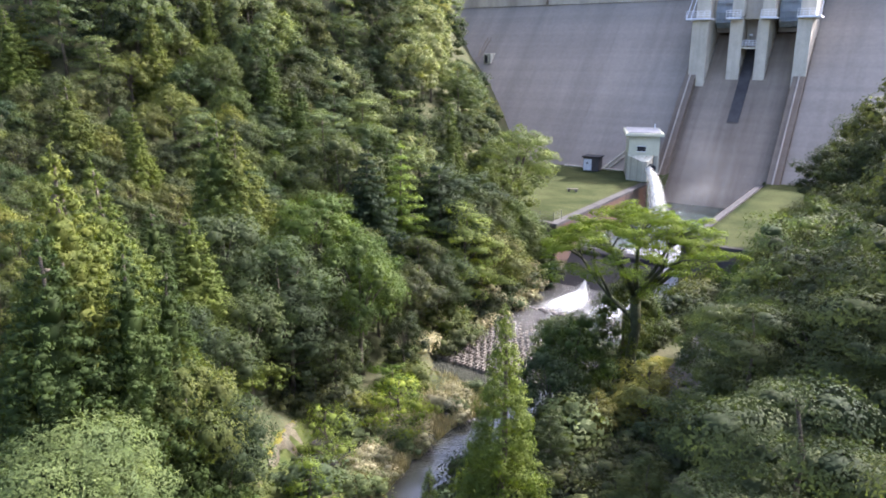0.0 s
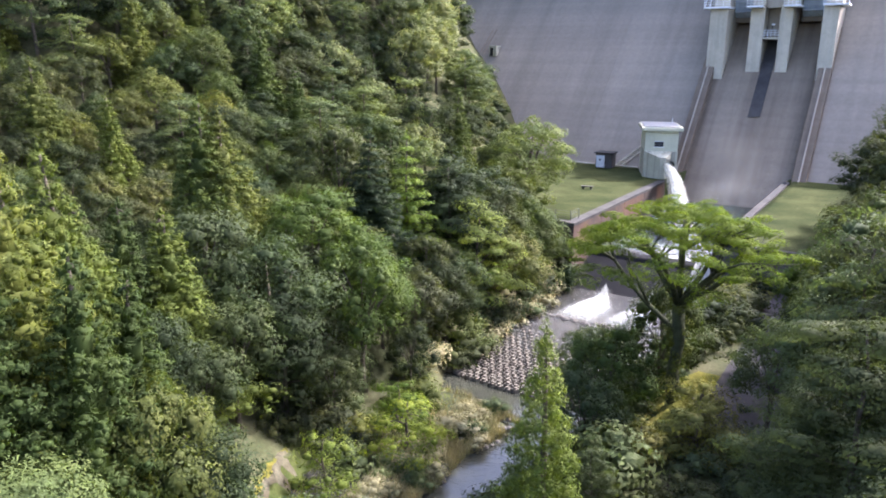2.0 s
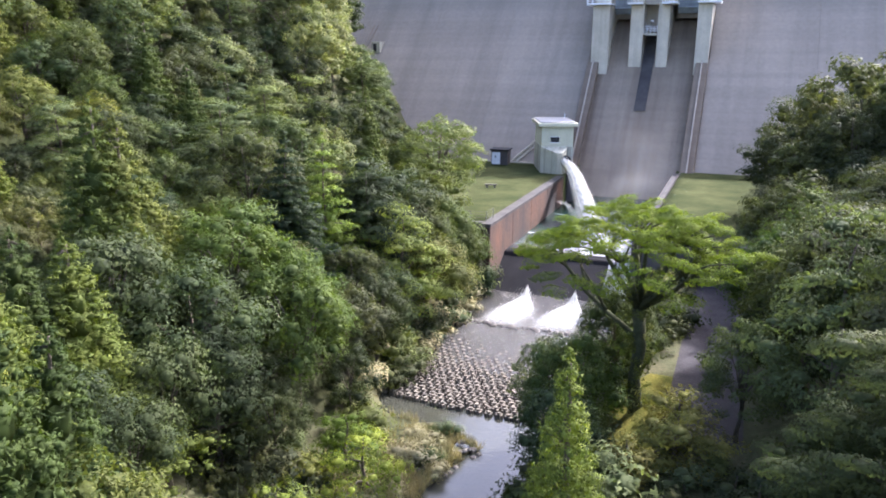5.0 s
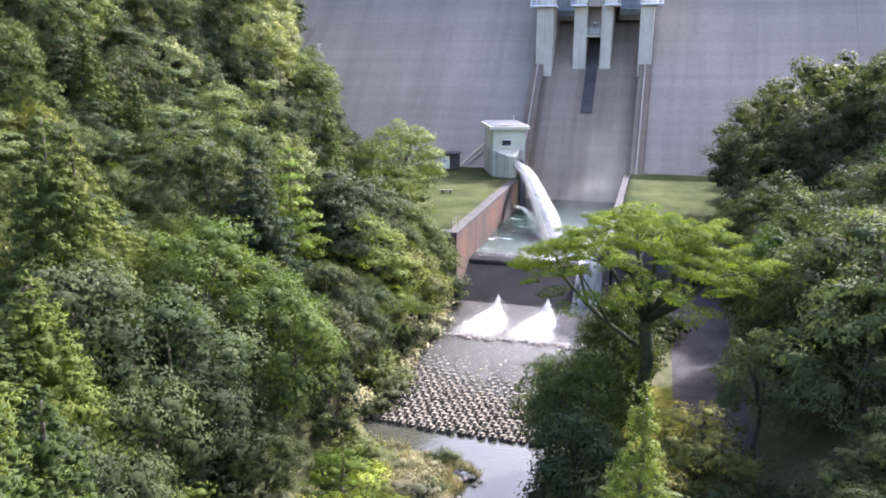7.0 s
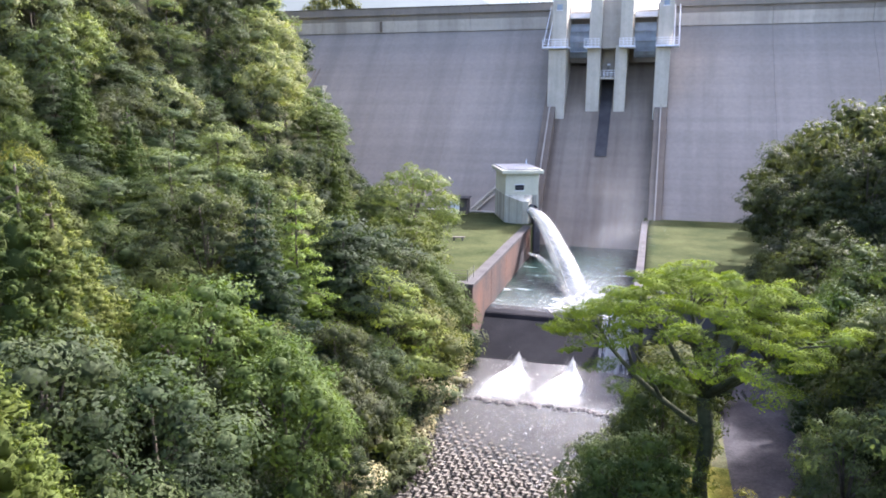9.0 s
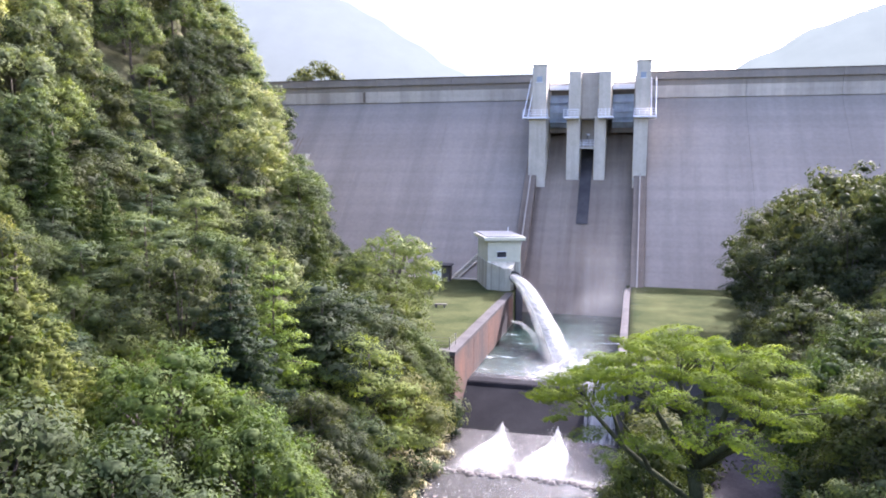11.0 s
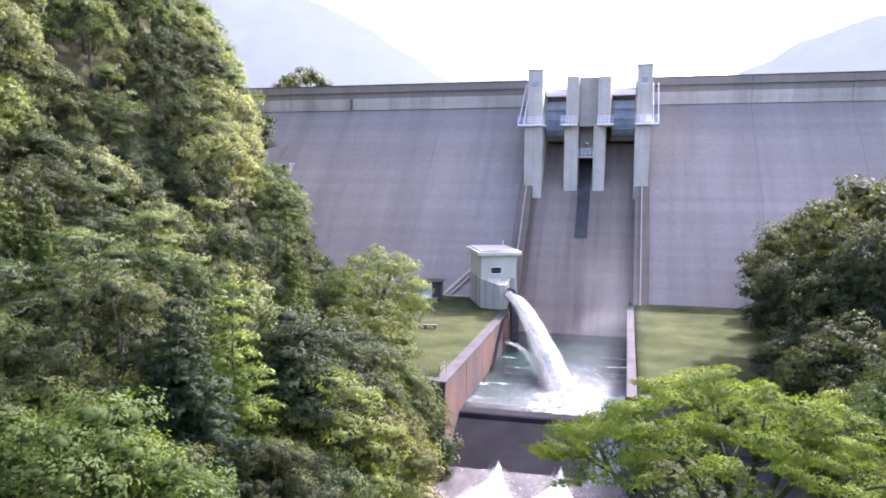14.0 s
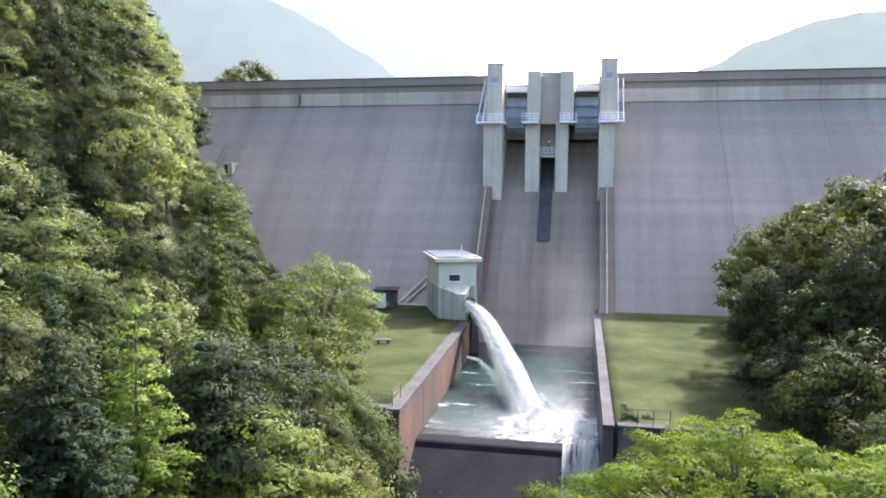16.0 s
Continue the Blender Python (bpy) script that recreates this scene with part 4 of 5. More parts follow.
# ---- river blocks and stones ----
armour = thing("river_armour", pose(0, 0, 0), "field of worn cross-shaped concrete blocks in the river bed", "armour blocks")
bm = bmesh.new()
for a in (0, 90):
    r = bmesh.ops.create_cube(bm, size=1.0, matrix=pose(0, 0, 0.1, 0, 0, a) @ Matrix.Diagonal((1.0, 0.4, 0.5, 1)))
r = bmesh.ops.create_cone(bm, segments=8, radius1=0.34, radius2=0.24, depth=0.3, cap_ends=True, matrix=pose(0, 0, 0.36))
cross = from_bm("armour_block", bm, M_BLOCK, 0.0)
rng = random.Random(4)
sunk = bmesh.new()
for j in range(27):
    for i in range(18):
        x = -7.4 + 0.72 * i + (0.36 if j % 2 else 0)
        y = 51.5 + 0.62 * j + (0.12 * (-3 - x) if x < -3 else 0.0)
        if x > line(y, RIGHT_WATER) - 0.6 or y > 67.4:
            continue
        drop = -0.02 - 0.0065 * j - 0.0009 * j * (x + 7.4) + rng.uniform(-0.05, 0.05)
        at = pose(x + rng.uniform(-0.08, 0.08), y + rng.uniform(-0.08, 0.08), drop, rng.uniform(-6, 6), rng.uniform(-6, 6), 45 + rng.uniform(-10, 10)) @ Matrix.Diagonal((0.62, 0.62, 0.75, 1))
        if j < 16:
            part("armour_block", cross, armour, at=at)
        else:
            first = len(sunk.verts)
            sunk.from_mesh(cross)
            sunk.verts.ensure_lookup_table()
            for v in sunk.verts[first:]:
                v.co = at @ v.co
part("sunken_blocks", from_bm("sunken_blocks", sunk, M_BLOCK), armour, "wet block heads breaking the shallow water")


def stone_mesh(seed):
    bm = bmesh.new()
    bmesh.ops.create_icosphere(bm, subdivisions=2, radius=1.0)
    for v in bm.verts:
        v.co *= 1 + 0.35 * noise.noise(v.co * 1.3 + Vector((seed, 0, 0)))
        v.co.z *= 0.6
    return from_bm("stone", bm, M_STONE)


stones = [stone_mesh(3.7 * k) for k in range(4)]
sill = thing("stone_sill", pose(0, 0, 0), "row of dark wet stones across the rapids", "stones")
for k in range(30):
    part("stone", rng.choice(stones), sill, at=pose(-7.2 + 0.47 * k, 68.2 + rng.uniform(-0.4, 0.3), 0.3, 0, 0, rng.uniform(0, 360)) @ Matrix.Diagonal((*[rng.uniform(0.2, 0.42)] * 3, 1)))
shore = thing("shore_stones", pose(0, 0, 0), "scattered stones along the edge of the bar", "stones")
for k in range(45):
    y = rng.uniform(37, 48)
    x = line(y, LEFT_WATER) + rng.uniform(-1.2, 0.4)
    part("stone", rng.choice(stones), shore, at=pose(x, y, max(0.0, ground_z(x, y)) + 0.02, 0, 0, rng.uniform(0, 360)) @ Matrix.Diagonal((*[rng.uniform(0.1, 0.28)] * 3, 1)))


# ---- trees ----
def cards(rs, c, nrm, length, width, along=None):
    """Leaf shapes: a pointed blade at each centre, facing along its normal; along: the way the blades point."""
    n = len(c)
    nrm = nrm / np.linalg.norm(nrm, axis=1, keepdims=True)
    t = np.cross(nrm, rs.normal(size=(n, 3)))
    t /= np.linalg.norm(t, axis=1, keepdims=True) + 1e-9
    if along is not None:
        t = t * 0.55 + along - nrm * np.sum(along * nrm, axis=1, keepdims=True)
        t /= np.linalg.norm(t, axis=1, keepdims=True) + 1e-9
    s = np.cross(nrm, t)
    L = (length * rs.uniform(0.65, 1.3, n))[:, None]
    B = (width * rs.uniform(0.7, 1.25, n))[:, None]
    base = c - t * L * 0.45 + nrm * B * 0.1
    v = np.stack([base - s * B * 0.5, c + t * L * 0.55 - nrm * L * 0.1, base + s * B * 0.5], 1)
    return v.reshape(-1, 3)


ICO = [(0, 0, 1), (0, 0, -1)] + [(0.894 * math.cos(k * 1.2566), 0.894 * math.sin(k * 1.2566), 0.447) for k in range(5)] + [(0.894 * math.cos(k * 1.2566 + 0.628), 0.894 * math.sin(k * 1.2566 + 0.628), -0.447) for k in range(5)]
ICO_F = [(0, 2 + k, 2 + (k + 1) % 5) for k in range(5)] + [(1, 7 + (k + 1) % 5, 7 + k) for k in range(5)] + [(2 + k, 7 + k, 2 + (k + 1) % 5) for k in range(5)] + [(7 + k, 7 + (k + 1) % 5, 2 + (k + 1) % 5) for k in range(5)]


def crown(name, clumps, per, length, width, mat, seed, up=0.35, wild=0.75, low=-0.35, core=0.12, solid=0.0, hearts=(), form=0.65, sweep=None):
    """Leaves over the outer side of many clumps, with larger sprays and a dense heart inside.
    form: how far the leaves share the slope of the clump and of the whole crown; sweep: outward and upward lean of the blades."""
    rs = np.random.RandomState(seed)
    mids = np.array([c for c, r in clumps])
    lo, hi = mids.min(axis=0), mids.max(axis=0)
    half = np.maximum((hi - lo) / 2, 0.5) + 0.5
    heart_at = np.array([(lo[0] + hi[0]) / 2, (lo[1] + hi[1]) / 2, lo[2] + 0.3 * (hi[2] - lo[2])])
    allv, alln, fs, k = [], [], [], 0

    def put(pos, d, nr, length, width):
        nonlocal k
        along = None
        if sweep:
            flat = pos - heart_at
            flat[:, 2] = 0
            flat /= np.linalg.norm(flat, axis=1, keepdims=True) + 1e-6
            along = flat * sweep[0] + np.array([0, 0, sweep[1]])
        v = cards(rs, pos, nr, length, width, along)
        own = nr / np.linalg.norm(nr, axis=1, keepdims=True)
        whole = (pos - heart_at) / half
        whole /= np.linalg.norm(whole, axis=1, keepdims=True) + 1e-6
        n = own * (1 - form) + (0.68 * d + 0.32 * whole) * form
        n /= np.linalg.norm(n, axis=1, keepdims=True) + 1e-6
        allv.append(v)
        alln.append(np.repeat(n, 3, axis=0))
        m = len(v) // 3
        fs.extend((k + 3 * i, k + 3 * i + 1, k + 3 * i + 2) for i in range(m))
        k += 3 * m

    for q, (c, r) in enumerate(clumps):
        n = max(12, int(per * (r[0] * r[1] + r[0] * r[2]) / 2))
        d = rs.normal(size=(int(n * 1.6), 3))
        d /= np.linalg.norm(d, axis=1, keepdims=True)
        d = d[d[:, 2] > low][:n]
        wob = np.array([noise.noise(Vector(v * 2.2) + Vector((q * 3.1, seed, 0))) for v in d])
        rad = rs.uniform(0.78, 1.08, len(d)) * (1 + 0.4 * wob)
        pos = np.asarray(c) + d * np.asarray(r) * rad[:, None]
        pos[:, 2] += (pos[:, :2] - np.asarray(c)[:2]) @ rs.uniform(-0.35, 0.35, 2)
        put(pos, d, d * 1.0 + np.array([0, 0, up]) + rs.normal(size=d.shape) * wild * 0.26, length, width)
        if core:
            m = max(5, int(n * core))
            d = rs.normal(size=(m, 3))
            d /= np.linalg.norm(d, axis=1, keepdims=True)
            pos = np.asarray(c) + d * np.asarray(r) * rs.uniform(0.15, 0.66, m)[:, None]
            put(pos, d, d + rs.normal(size=d.shape) * 0.4, 1.6 * length, 1.9 * width)
    inner = [(c, [solid * v for v in r]) for c, r in clumps] if solid else []
    for c, r in [*inner, *hearts]:
        allv.append(np.asarray(c) + np.array(ICO) * np.asarray(r) * rs.uniform(0.85, 1.05, (12, 1)))
        alln.append(np.array(ICO, dtype=float))
        fs.extend(tuple(k + i for i in f) for f in ICO_F)
        k += 12
    me = mesh_of(name, np.concatenate(allv), fs, mat, smooth=True)
    me.normals_split_custom_set_from_vertices(np.concatenate(alln).tolist())
    return me


def trunk_mesh(name, height, r, mat, lean=0.0, seed=0):
    rg = random.Random(seed)
    pts = [(lean * (i / 6) ** 2 * height + 0.12 * rg.uniform(-1, 1) * (i > 0), 0.12 * rg.uniform(-1, 1) * (i > 0), height * i / 6 - 0.6 * (i == 0)) for i in range(7)]
    rad = [r * (1.35 if i == 0 else 1 - 0.8 * i / 6) for i in range(7)]
    return mesh_of(name, *tube(pts, rad, 8), mat, smooth=True)


def make_tree(name, label, trunk, limbs, r, crown_data, group, wood=None):
    ob = thing(name, pose(0, 0, 0), label, "tree", group)
    part("trunk", trunk, ob)
    for a, b in limbs:
        mid = (Vector(a) + Vector(b)) / 2 + Vector((0, 0, 0.12 * (Vector(b) - Vector(a)).length))
        part("limb", mesh_of("limb", *tube([a, mid, b], [r * 0.4, r * 0.28, r * 0.1], 6), wood or M_BARK, smooth=True), ob)
    part("crown", crown_data, ob)
    return ob


def cedar(seed, per=1.0, height=15.0, radius=4.1, mat=None, length=0.22, width=0.068, tiers=24, thin=1.0, label="tall cone-shaped cedar with feathery green boughs", heart=0.5):
    """A full cone: rings of plump boughs, each a plume that droops and turns up at its tip."""
    rg = random.Random(seed)
    clumps, limbs, hearts = [], [], []
    for t in range(tiers):
        f = (t + 0.5) / tiers
        z = height * (0.06 + 0.9 * f)
        edge = radius * (1 - f) ** 0.95 * (0.95 + 0.25 * noise.noise((f * 5, seed, 0.3))) + 0.12
        n = max(3, int(round(3.9 * edge + 2.4)))
        for i in range(n):
            a = 2 * math.pi * (i + 0.5 * (t % 2)) / n + rg.uniform(-0.3, 0.3)
            lobe = 1 + 0.3 * noise.noise((math.cos(a) * 1.4, math.sin(a) * 1.4 + seed, f * 4))
            reach = edge * lobe * rg.uniform(0.82, 1.08)
            s = (0.3 + 0.42 * (1 - f)) * rg.uniform(0.8, 1.2) * thin
            zz = z + rg.uniform(-0.3, 0.3) * height / tiers
            for q, g in ((0.8, 1.0), (1.1, 0.66)):
                if reach * q < 0.5 * s and q < 0.9:
                    continue
                clumps.append(((reach * q * math.cos(a), reach * q * math.sin(a), zz - 0.3 * reach * q + 0.14 * (q > 1)), (s * g, s * g, s * g * 0.85)))
            if i == 0 and t % 4 == 0:
                limbs.append(((0, 0, zz + 0.2), (reach * math.cos(a), reach * math.sin(a), zz - 0.3 * reach)))
        if heart and t % 2 == 0 and f < 0.85:
            hearts.append(((0, 0, z - 0.25 * edge), (heart * edge, heart * edge, 1.8 * height / tiers)))
    clumps.append(((0, 0, height * 0.97), (0.16, 0.16, 0.5)))
    return make_tree("cedar_tree", label, trunk_mesh("trunk", height * 0.95, 0.24, M_BARK, 0, seed), limbs, 0.24,
                     crown("crown", clumps, 240 * per, length, width, mat or M_CEDAR, seed, up=0.3, wild=1.0, low=-0.6, core=0.0, solid=0.5 if heart else 0.3, hearts=hearts, form=0.75, sweep=(0.5, 0.8)), "forest trees")


def broad(seed, mat, height=9.0, radius=3.4, n=27, per=250, length=0.18, width=0.12, name="broadleaf_tree", label="rounded broadleaf tree with dense leaves", flat=0.8, low=0.3, wood=None, size=1.0, core=0.12):
    rg = random.Random(seed)
    clumps, limbs = [], []
    mid = height * (0.5 + low * 0.3)
    for i in range(n):
        f = (i + 0.5) / n
        th = math.acos(1 - 1.55 * f)
        a = i * 2.39996 + rg.uniform(-0.5, 0.5)
        q = rg.uniform(0.72, 1.05)
        rz = height - mid
        s = rg.uniform(0.7, 1.4) * size
        c = (radius * q * math.sin(th) * math.cos(a) * 0.85, radius * q * math.sin(th) * math.sin(a) * 0.85, mid + (rz - 0.6 * s) * q * math.cos(th))
        clumps.append((c, (s, s * rg.uniform(0.85, 1.15), s * flat)))
        if i % 3 == 0:
            limbs.append(((0, 0, mid * rg.uniform(0.45, 0.8)), c))
    return make_tree(name, label, trunk_mesh("trunk", mid + 1.0, 0.22, wood or M_BARK, 0.01, seed), limbs[: 0 if name.startswith("hillside") else 6], 0.22,
                     crown("crown", clumps, per, length, width, mat, seed, core=core * 0.5, solid=0.42 if core else 0.0), "forest trees")


def layered(seed, mat, height=9.0, radius=3.6, tiers=7, per=165, length=0.18, width=0.12, label="spreading tree with flat layered boughs", name="layered_tree"):
    rg = random.Random(seed)
    clumps, limbs = [], []
    for t in range(tiers):
        f = t / (tiers - 1)
        z = height * (0.32 + 0.66 * f)
        rr = radius * (1 - 0.75 * f ** 1.6)
        n = max(2, int(9 * (1 - 0.7 * f)))
        for i in range(n):
            a = 2 * math.pi * i / n + t * 1.1 + rg.uniform(-0.35, 0.35)
            q = rr * rg.uniform(0.5, 1.0)
            s = rg.uniform(0.85, 1.45)
            c = (q * math.cos(a), q * math.sin(a), z + rg.uniform(-1.0, 0.8))
            clumps.append((c, (s * rg.uniform(0.9, 1.3), s * rg.uniform(0.9, 1.3), s * rg.uniform(0.28, 0.5))))
            limbs.append(((0, 0, z - 0.5), c))
    return make_tree(name, label, trunk_mesh("trunk", height * 0.96, 0.2, M_BARK, 0.01, seed), limbs[: 0 if name.startswith("hillside") else 24 : 4], 0.2,
                     crown("crown", clumps, per * 1.3, length, width, mat, seed, up=0.8, wild=0.7, low=-0.35, core=0.08, solid=0.4), "forest trees")


def shrub(seed, mat, n=9, label="low leafy shrub", name="shrub", per=190):
    rg = random.Random(seed)
    clumps = []
    for i in range(n):
        a, q = rg.uniform(0, 6.28), rg.uniform(0.1, 1.25)
        s = rg.uniform(0.45, 0.8)
        clumps.append(((q * math.cos(a), q * math.sin(a), s * 0.7 + rg.uniform(0, 0.9) * (1.4 - q)), (s, s, s * 0.8)))
    ob = thing(name, pose(0, 0, 0), label, "shrub", "undergrowth")
    part("stem", mesh_of("stem", *tube([(0, 0, -0.3), (0.08, 0.05, 0.5), (0.2, 0.1, 1.2)], [0.06, 0.05, 0.02], 5), M_BARK), ob)
    part("leaves", crown("leaves", clumps, per, 0.17, 0.105, mat, seed, core=0.05, solid=0.52), ob)
    return ob


def fir(seed, mat, height=10.0, radius=2.6, tiers=13, spokes=7, per=420, label="conifer with tiers of level boughs", droop=-0.1, name="fir_tree", length=0.22, width=0.09, fat=1.0, gap=0.42, heart=0.55):
    """A conifer of separate level boughs, each a row of small sprays that ends in a point."""
    rg = random.Random(seed)
    clumps, limbs, hearts = [], [], []
    for t in range(tiers):
        f = t / (tiers - 1)
        z = height * (0.12 + 0.84 * f)
        rr = radius * (1 - f) + 0.2
        if heart and t % 2 == 0 and f < 0.7:
            hearts.append(((0, 0, z + droop * rr * 0.4), (heart * rr, heart * rr, 1.3 * height / tiers)))
        n = max(4, int(spokes * (1 - 0.4 * f)))
        for i in range(n):
            a = 2 * math.pi * (i + 0.5 * (t % 2)) / n + rg.uniform(-0.25, 0.25)
            reach = rr * rg.uniform(0.7, 1.12)
            m = max(2, int(reach / gap))
            for k in range(m):
                q = reach * (k + 1) / m
                s = fat * (0.33 * (1 - 0.4 * (k + 1) / m) + 0.09 * (1 - f) ** 0.7) * min(1.0, 0.45 + 1.2 * (1 - f))
                clumps.append(((q * math.cos(a), q * math.sin(a), z + droop * q + 0.06 * q * q / max(rr, 0.5)), (s, s, s * 0.5)))
            limbs.append(((0, 0, z), (reach * math.cos(a), reach * math.sin(a), z + droop * reach)))
    clumps.append(((0, 0, height * 0.97), (0.18, 0.18, 0.5)))
    return make_tree(name, label, trunk_mesh("trunk", height * 0.96, 0.12, M_BARK, 0, seed), limbs[2:40:7], 0.18,
                     crown("crown", clumps, per, length, width, mat, seed, up=0.7, wild=0.8, low=-0.4, core=0.0, solid=0.0, hearts=hearts), "forest trees")


FAR = dict(per=150, length=0.27, width=0.18)
KINDS = {
    "cedar": (cedar(11), 15.0), "cedar2": (cedar(12, height=14.0, radius=3.6, tiers=22, label="pointed cedar with dense feathery boughs"), 14.0),
    "neargrey": (broad(29, M_PALE, 7.5, 2.6, 42, 900, 0.11, 0.06, "pale_tree", "pale green tree with fine narrow leaves"), 7.5),
    "neardark": (layered(30, M_GLOSSY, 10.0, 4.4, 10, 560, 0.115, 0.068, "dark evergreen tree with spread leafy boughs", "evergreen_tree"), 10.0),
    "slim": (cedar(13, mat=M_SLIM, height=12.5, radius=2.5, per=1.5, tiers=22, thin=0.95, heart=0.0, label="slender young cedar beside the river"), 12.5),
    "broad": (broad(21, M_BROAD, label="rounded green broadleaf tree with dense leaves"), 9.0), "broad2": (broad(22, M_BROAD, 10.0, 3.8, 36), 10.0), "broad3": (broad(23, M_BROAD, 8.0, 3.2, 28), 8.0),
    "dark": (broad(24, M_DARKLEAF, 11.0, 4.6, 46, name="evergreen_tree", label="large dark evergreen broadleaf tree"), 11.0),
    "dark2": (broad(25, M_DARKLEAF, 9.5, 3.8, 34, name="evergreen_tree", label="dense dark evergreen broadleaf tree"), 9.5),
    "grey": (broad(26, M_GREY, 7.5, 2.4, 24, name="grey_tree", label="small tree with grey-green leaves"), 7.5),
    "bright": (layered(27, M_BRIGHT, 5.0, 3.4, 3, 130, label="small bright yellow-green tree with spread boughs", name="bright_tree"), 5.0),
    "yellow": (layered(28, M_YELLOW, 4.5, 2.6, 4, 150, label="small tree with yellowing leaves", name="yellow_tree"), 4.5),
    "layer": (layered(31, M_LAYER), 9.0), "limel": (layered(35, M_LIMELEAF, 9.0, 3.6, 8, 230, 0.17, 0.11, "lime-green tree with airy spread boughs"), 9.0), "layer2": (layered(32, M_LAYER, 10.0, 4.4, 8), 10.0), "layerg": (layered(33, M_GREY, 8.0, 2.8, 8, label="grey-green tree with layered boughs"), 8.0),
    "open": (broad(34, M_LAYER, 9.0, 3.6, 52, 330, 0.2, 0.125, "open_tree", "airy broadleaf tree with bare lower stems", 0.65, 0.1, size=0.8, core=0.0), 9.0),
    "fir": (fir(61, M_FIR, 10.0, 2.9, 17, 10, 900, "dark green conifer cone with dense level boughs", fat=1.25, heart=0.3), 10.0), "lime": (fir(62, M_LIME, 10.0, 2.7, 12, 9, 480, "yellow-green conifer with sparse starry boughs", -0.02, fat=1.35, heart=0.0), 10.0),
    "fresh": (broad(36, M_FRESH, 9.0, 3.6, 46, 300, 0.16, 0.105, label="rounded fresh green broadleaf tree in full sun", size=0.85), 9.0),
    "far4": (broad(54, M_LAYER, 10.0, 4.0, 46, name="hillside_pale_tree", label="pale green broadleaf tree high on the slope", size=0.78, **FAR), 10.0),
    "far": (broad(51, M_HILL, 10.0, 3.9, 46, name="hillside_tree", label="rounded broadleaf tree high on the slope", size=0.78, **FAR), 10.0),
    "far2": (broad(52, M_DARKLEAF, 10.0, 4.2, 46, name="hillside_evergreen", label="dark evergreen tree high on the slope", size=0.78, **FAR), 10.0),
    "far3": (layered(53, M_LAYER, 10.0, 4.4, 7, 90, 0.28, 0.18, "layered tree high on the slope", "hillside_layered_tree"), 10.0),
    "shrub": (shrub(41, M_BROAD, label="low green leafy shrub"), 2.0), "shrub2": (shrub(42, M_LAYER, 8, label="low pale green leafy shrub"), 2.0), "shrub3": (shrub(43, M_DARKLEAF, 10, "low dark evergreen shrub", "evergreen_shrub"), 2.0),
    "brown": (shrub(44, M_REED, 8, "dry brown brush on the bank", "dry_brush"), 2.0),
}
placed, used = [], set()


def plant(kind, x, y, top=None, wide=1.0, height=None, seed=None):
    """Sets a tree of a kind on the ground so that it ends at the height top."""
    proto, h0 = KINDS[kind]
    z = max(sheet_z(x, y), 0.0) - 0.1
    s = ((top - z) if top is not None else height) / h0
    rg = random.Random(int(x * 131 + y * 517))
    w = s * wide
    m = pose(x, y, z, rg.uniform(-2, 2), rg.uniform(-2, 2), rg.uniform(0, 360)) @ Matrix.Diagonal((w, w, s, 1))
    if kind in used:
        copy_thing(proto, m @ Matrix.Diagonal((*(1 / v for v in proto.scale), 1)))
    else:
        used.add(kind)
        proto.matrix_basis = m
    placed.append((x, y, 2.6 * w if h0 > 3 else 0.8))


# the trees that stand out: for each kind the foot, the height of the top, the breadth
def stand(kind, *places):
    for x, y, top, wide in places:
        plant(kind, x, y, top, wide)


stand("cedar", (-26.5, 24.6, 18.6, 1.2), (-46.5, 37.5, 31.5, 1.3), (-49.5, 40.5, 32, 1.3), (-6.8, 18.2, 23.5, 1.05), (-9.5, 22.5, 22, 1.05), (-19.2, 37.6, 23.0, 1.1), (-18.4, 39.4, 22.0, 1.2), (-33.6, 35, 25.5, 1.2), (-5, 16, 20, 1.15), (-19, 71.8, 22.2, 0.9))
stand("cedar2", (-3.4, 19, 19, 1.05), (-12.9, 27, 18.3, 1.2), (-11.8, 29.6, 17.4, 1.4), (-29.4, 38, 22.8, 1.1), (-8.6, 19.8, 21.5, 1.15), (-4.4, 21.4, 17, 1.15), (-11, 24, 19, 1.15), (-18.2, 58.6, 18.6, 1))
stand("grey", (-9.4, 26.2, 12.6, 0.8), (-8.2, 28, 10.5, 0.9), (-2, 22.8, 9.8, 0.9), (-9.4, 31.4, 12, 0.8), (-15.6, 34.6, 16.2, 1))
stand("neargrey", (-1.4, 14.2, 12.2, 1.2), (-5.0, 24.8, 8.4, 0.8))
stand("broad3", (-2.8, 21.2, 12.4, 0.75), (-8.6, 64.4, 9.6, 1.05), (-10.6, 70.6, 11.4, 1), (-9.8, 74.8, 9, 1), (-9.6, 71.2, 9.6, 1), (-9.4, 49.8, 9.2, 1), (9.6, 53, 10.6, 0.8), (8.8, 41, 8.2, 0.9))
stand("layerg", (20.6, 36.2, 11.8, 1), (-9.4, 35.4, 11.8, 0.75), (-13.8, 62, 15.8, 1.05), (-12, 64.6, 13.4, 1), (-13.4, 69.4, 13.6, 1.1))
stand("broad", (-11.6, 36.4, 14.2, 1.1), (-14, 75, 15, 1.1), (-9.6, 66.8, 10.6, 0.9), (-17.8, 51.4, 14.6, 1))
stand("fresh", (8.6, 45.6, 9.4, 0.9), (19.6, 58.4, 14.2, 1), (-14, 43, 16.2, 1.1), (-10.6, 44.6, 12.8, 1), (-8.4, 42.2, 13.0, 0.9))
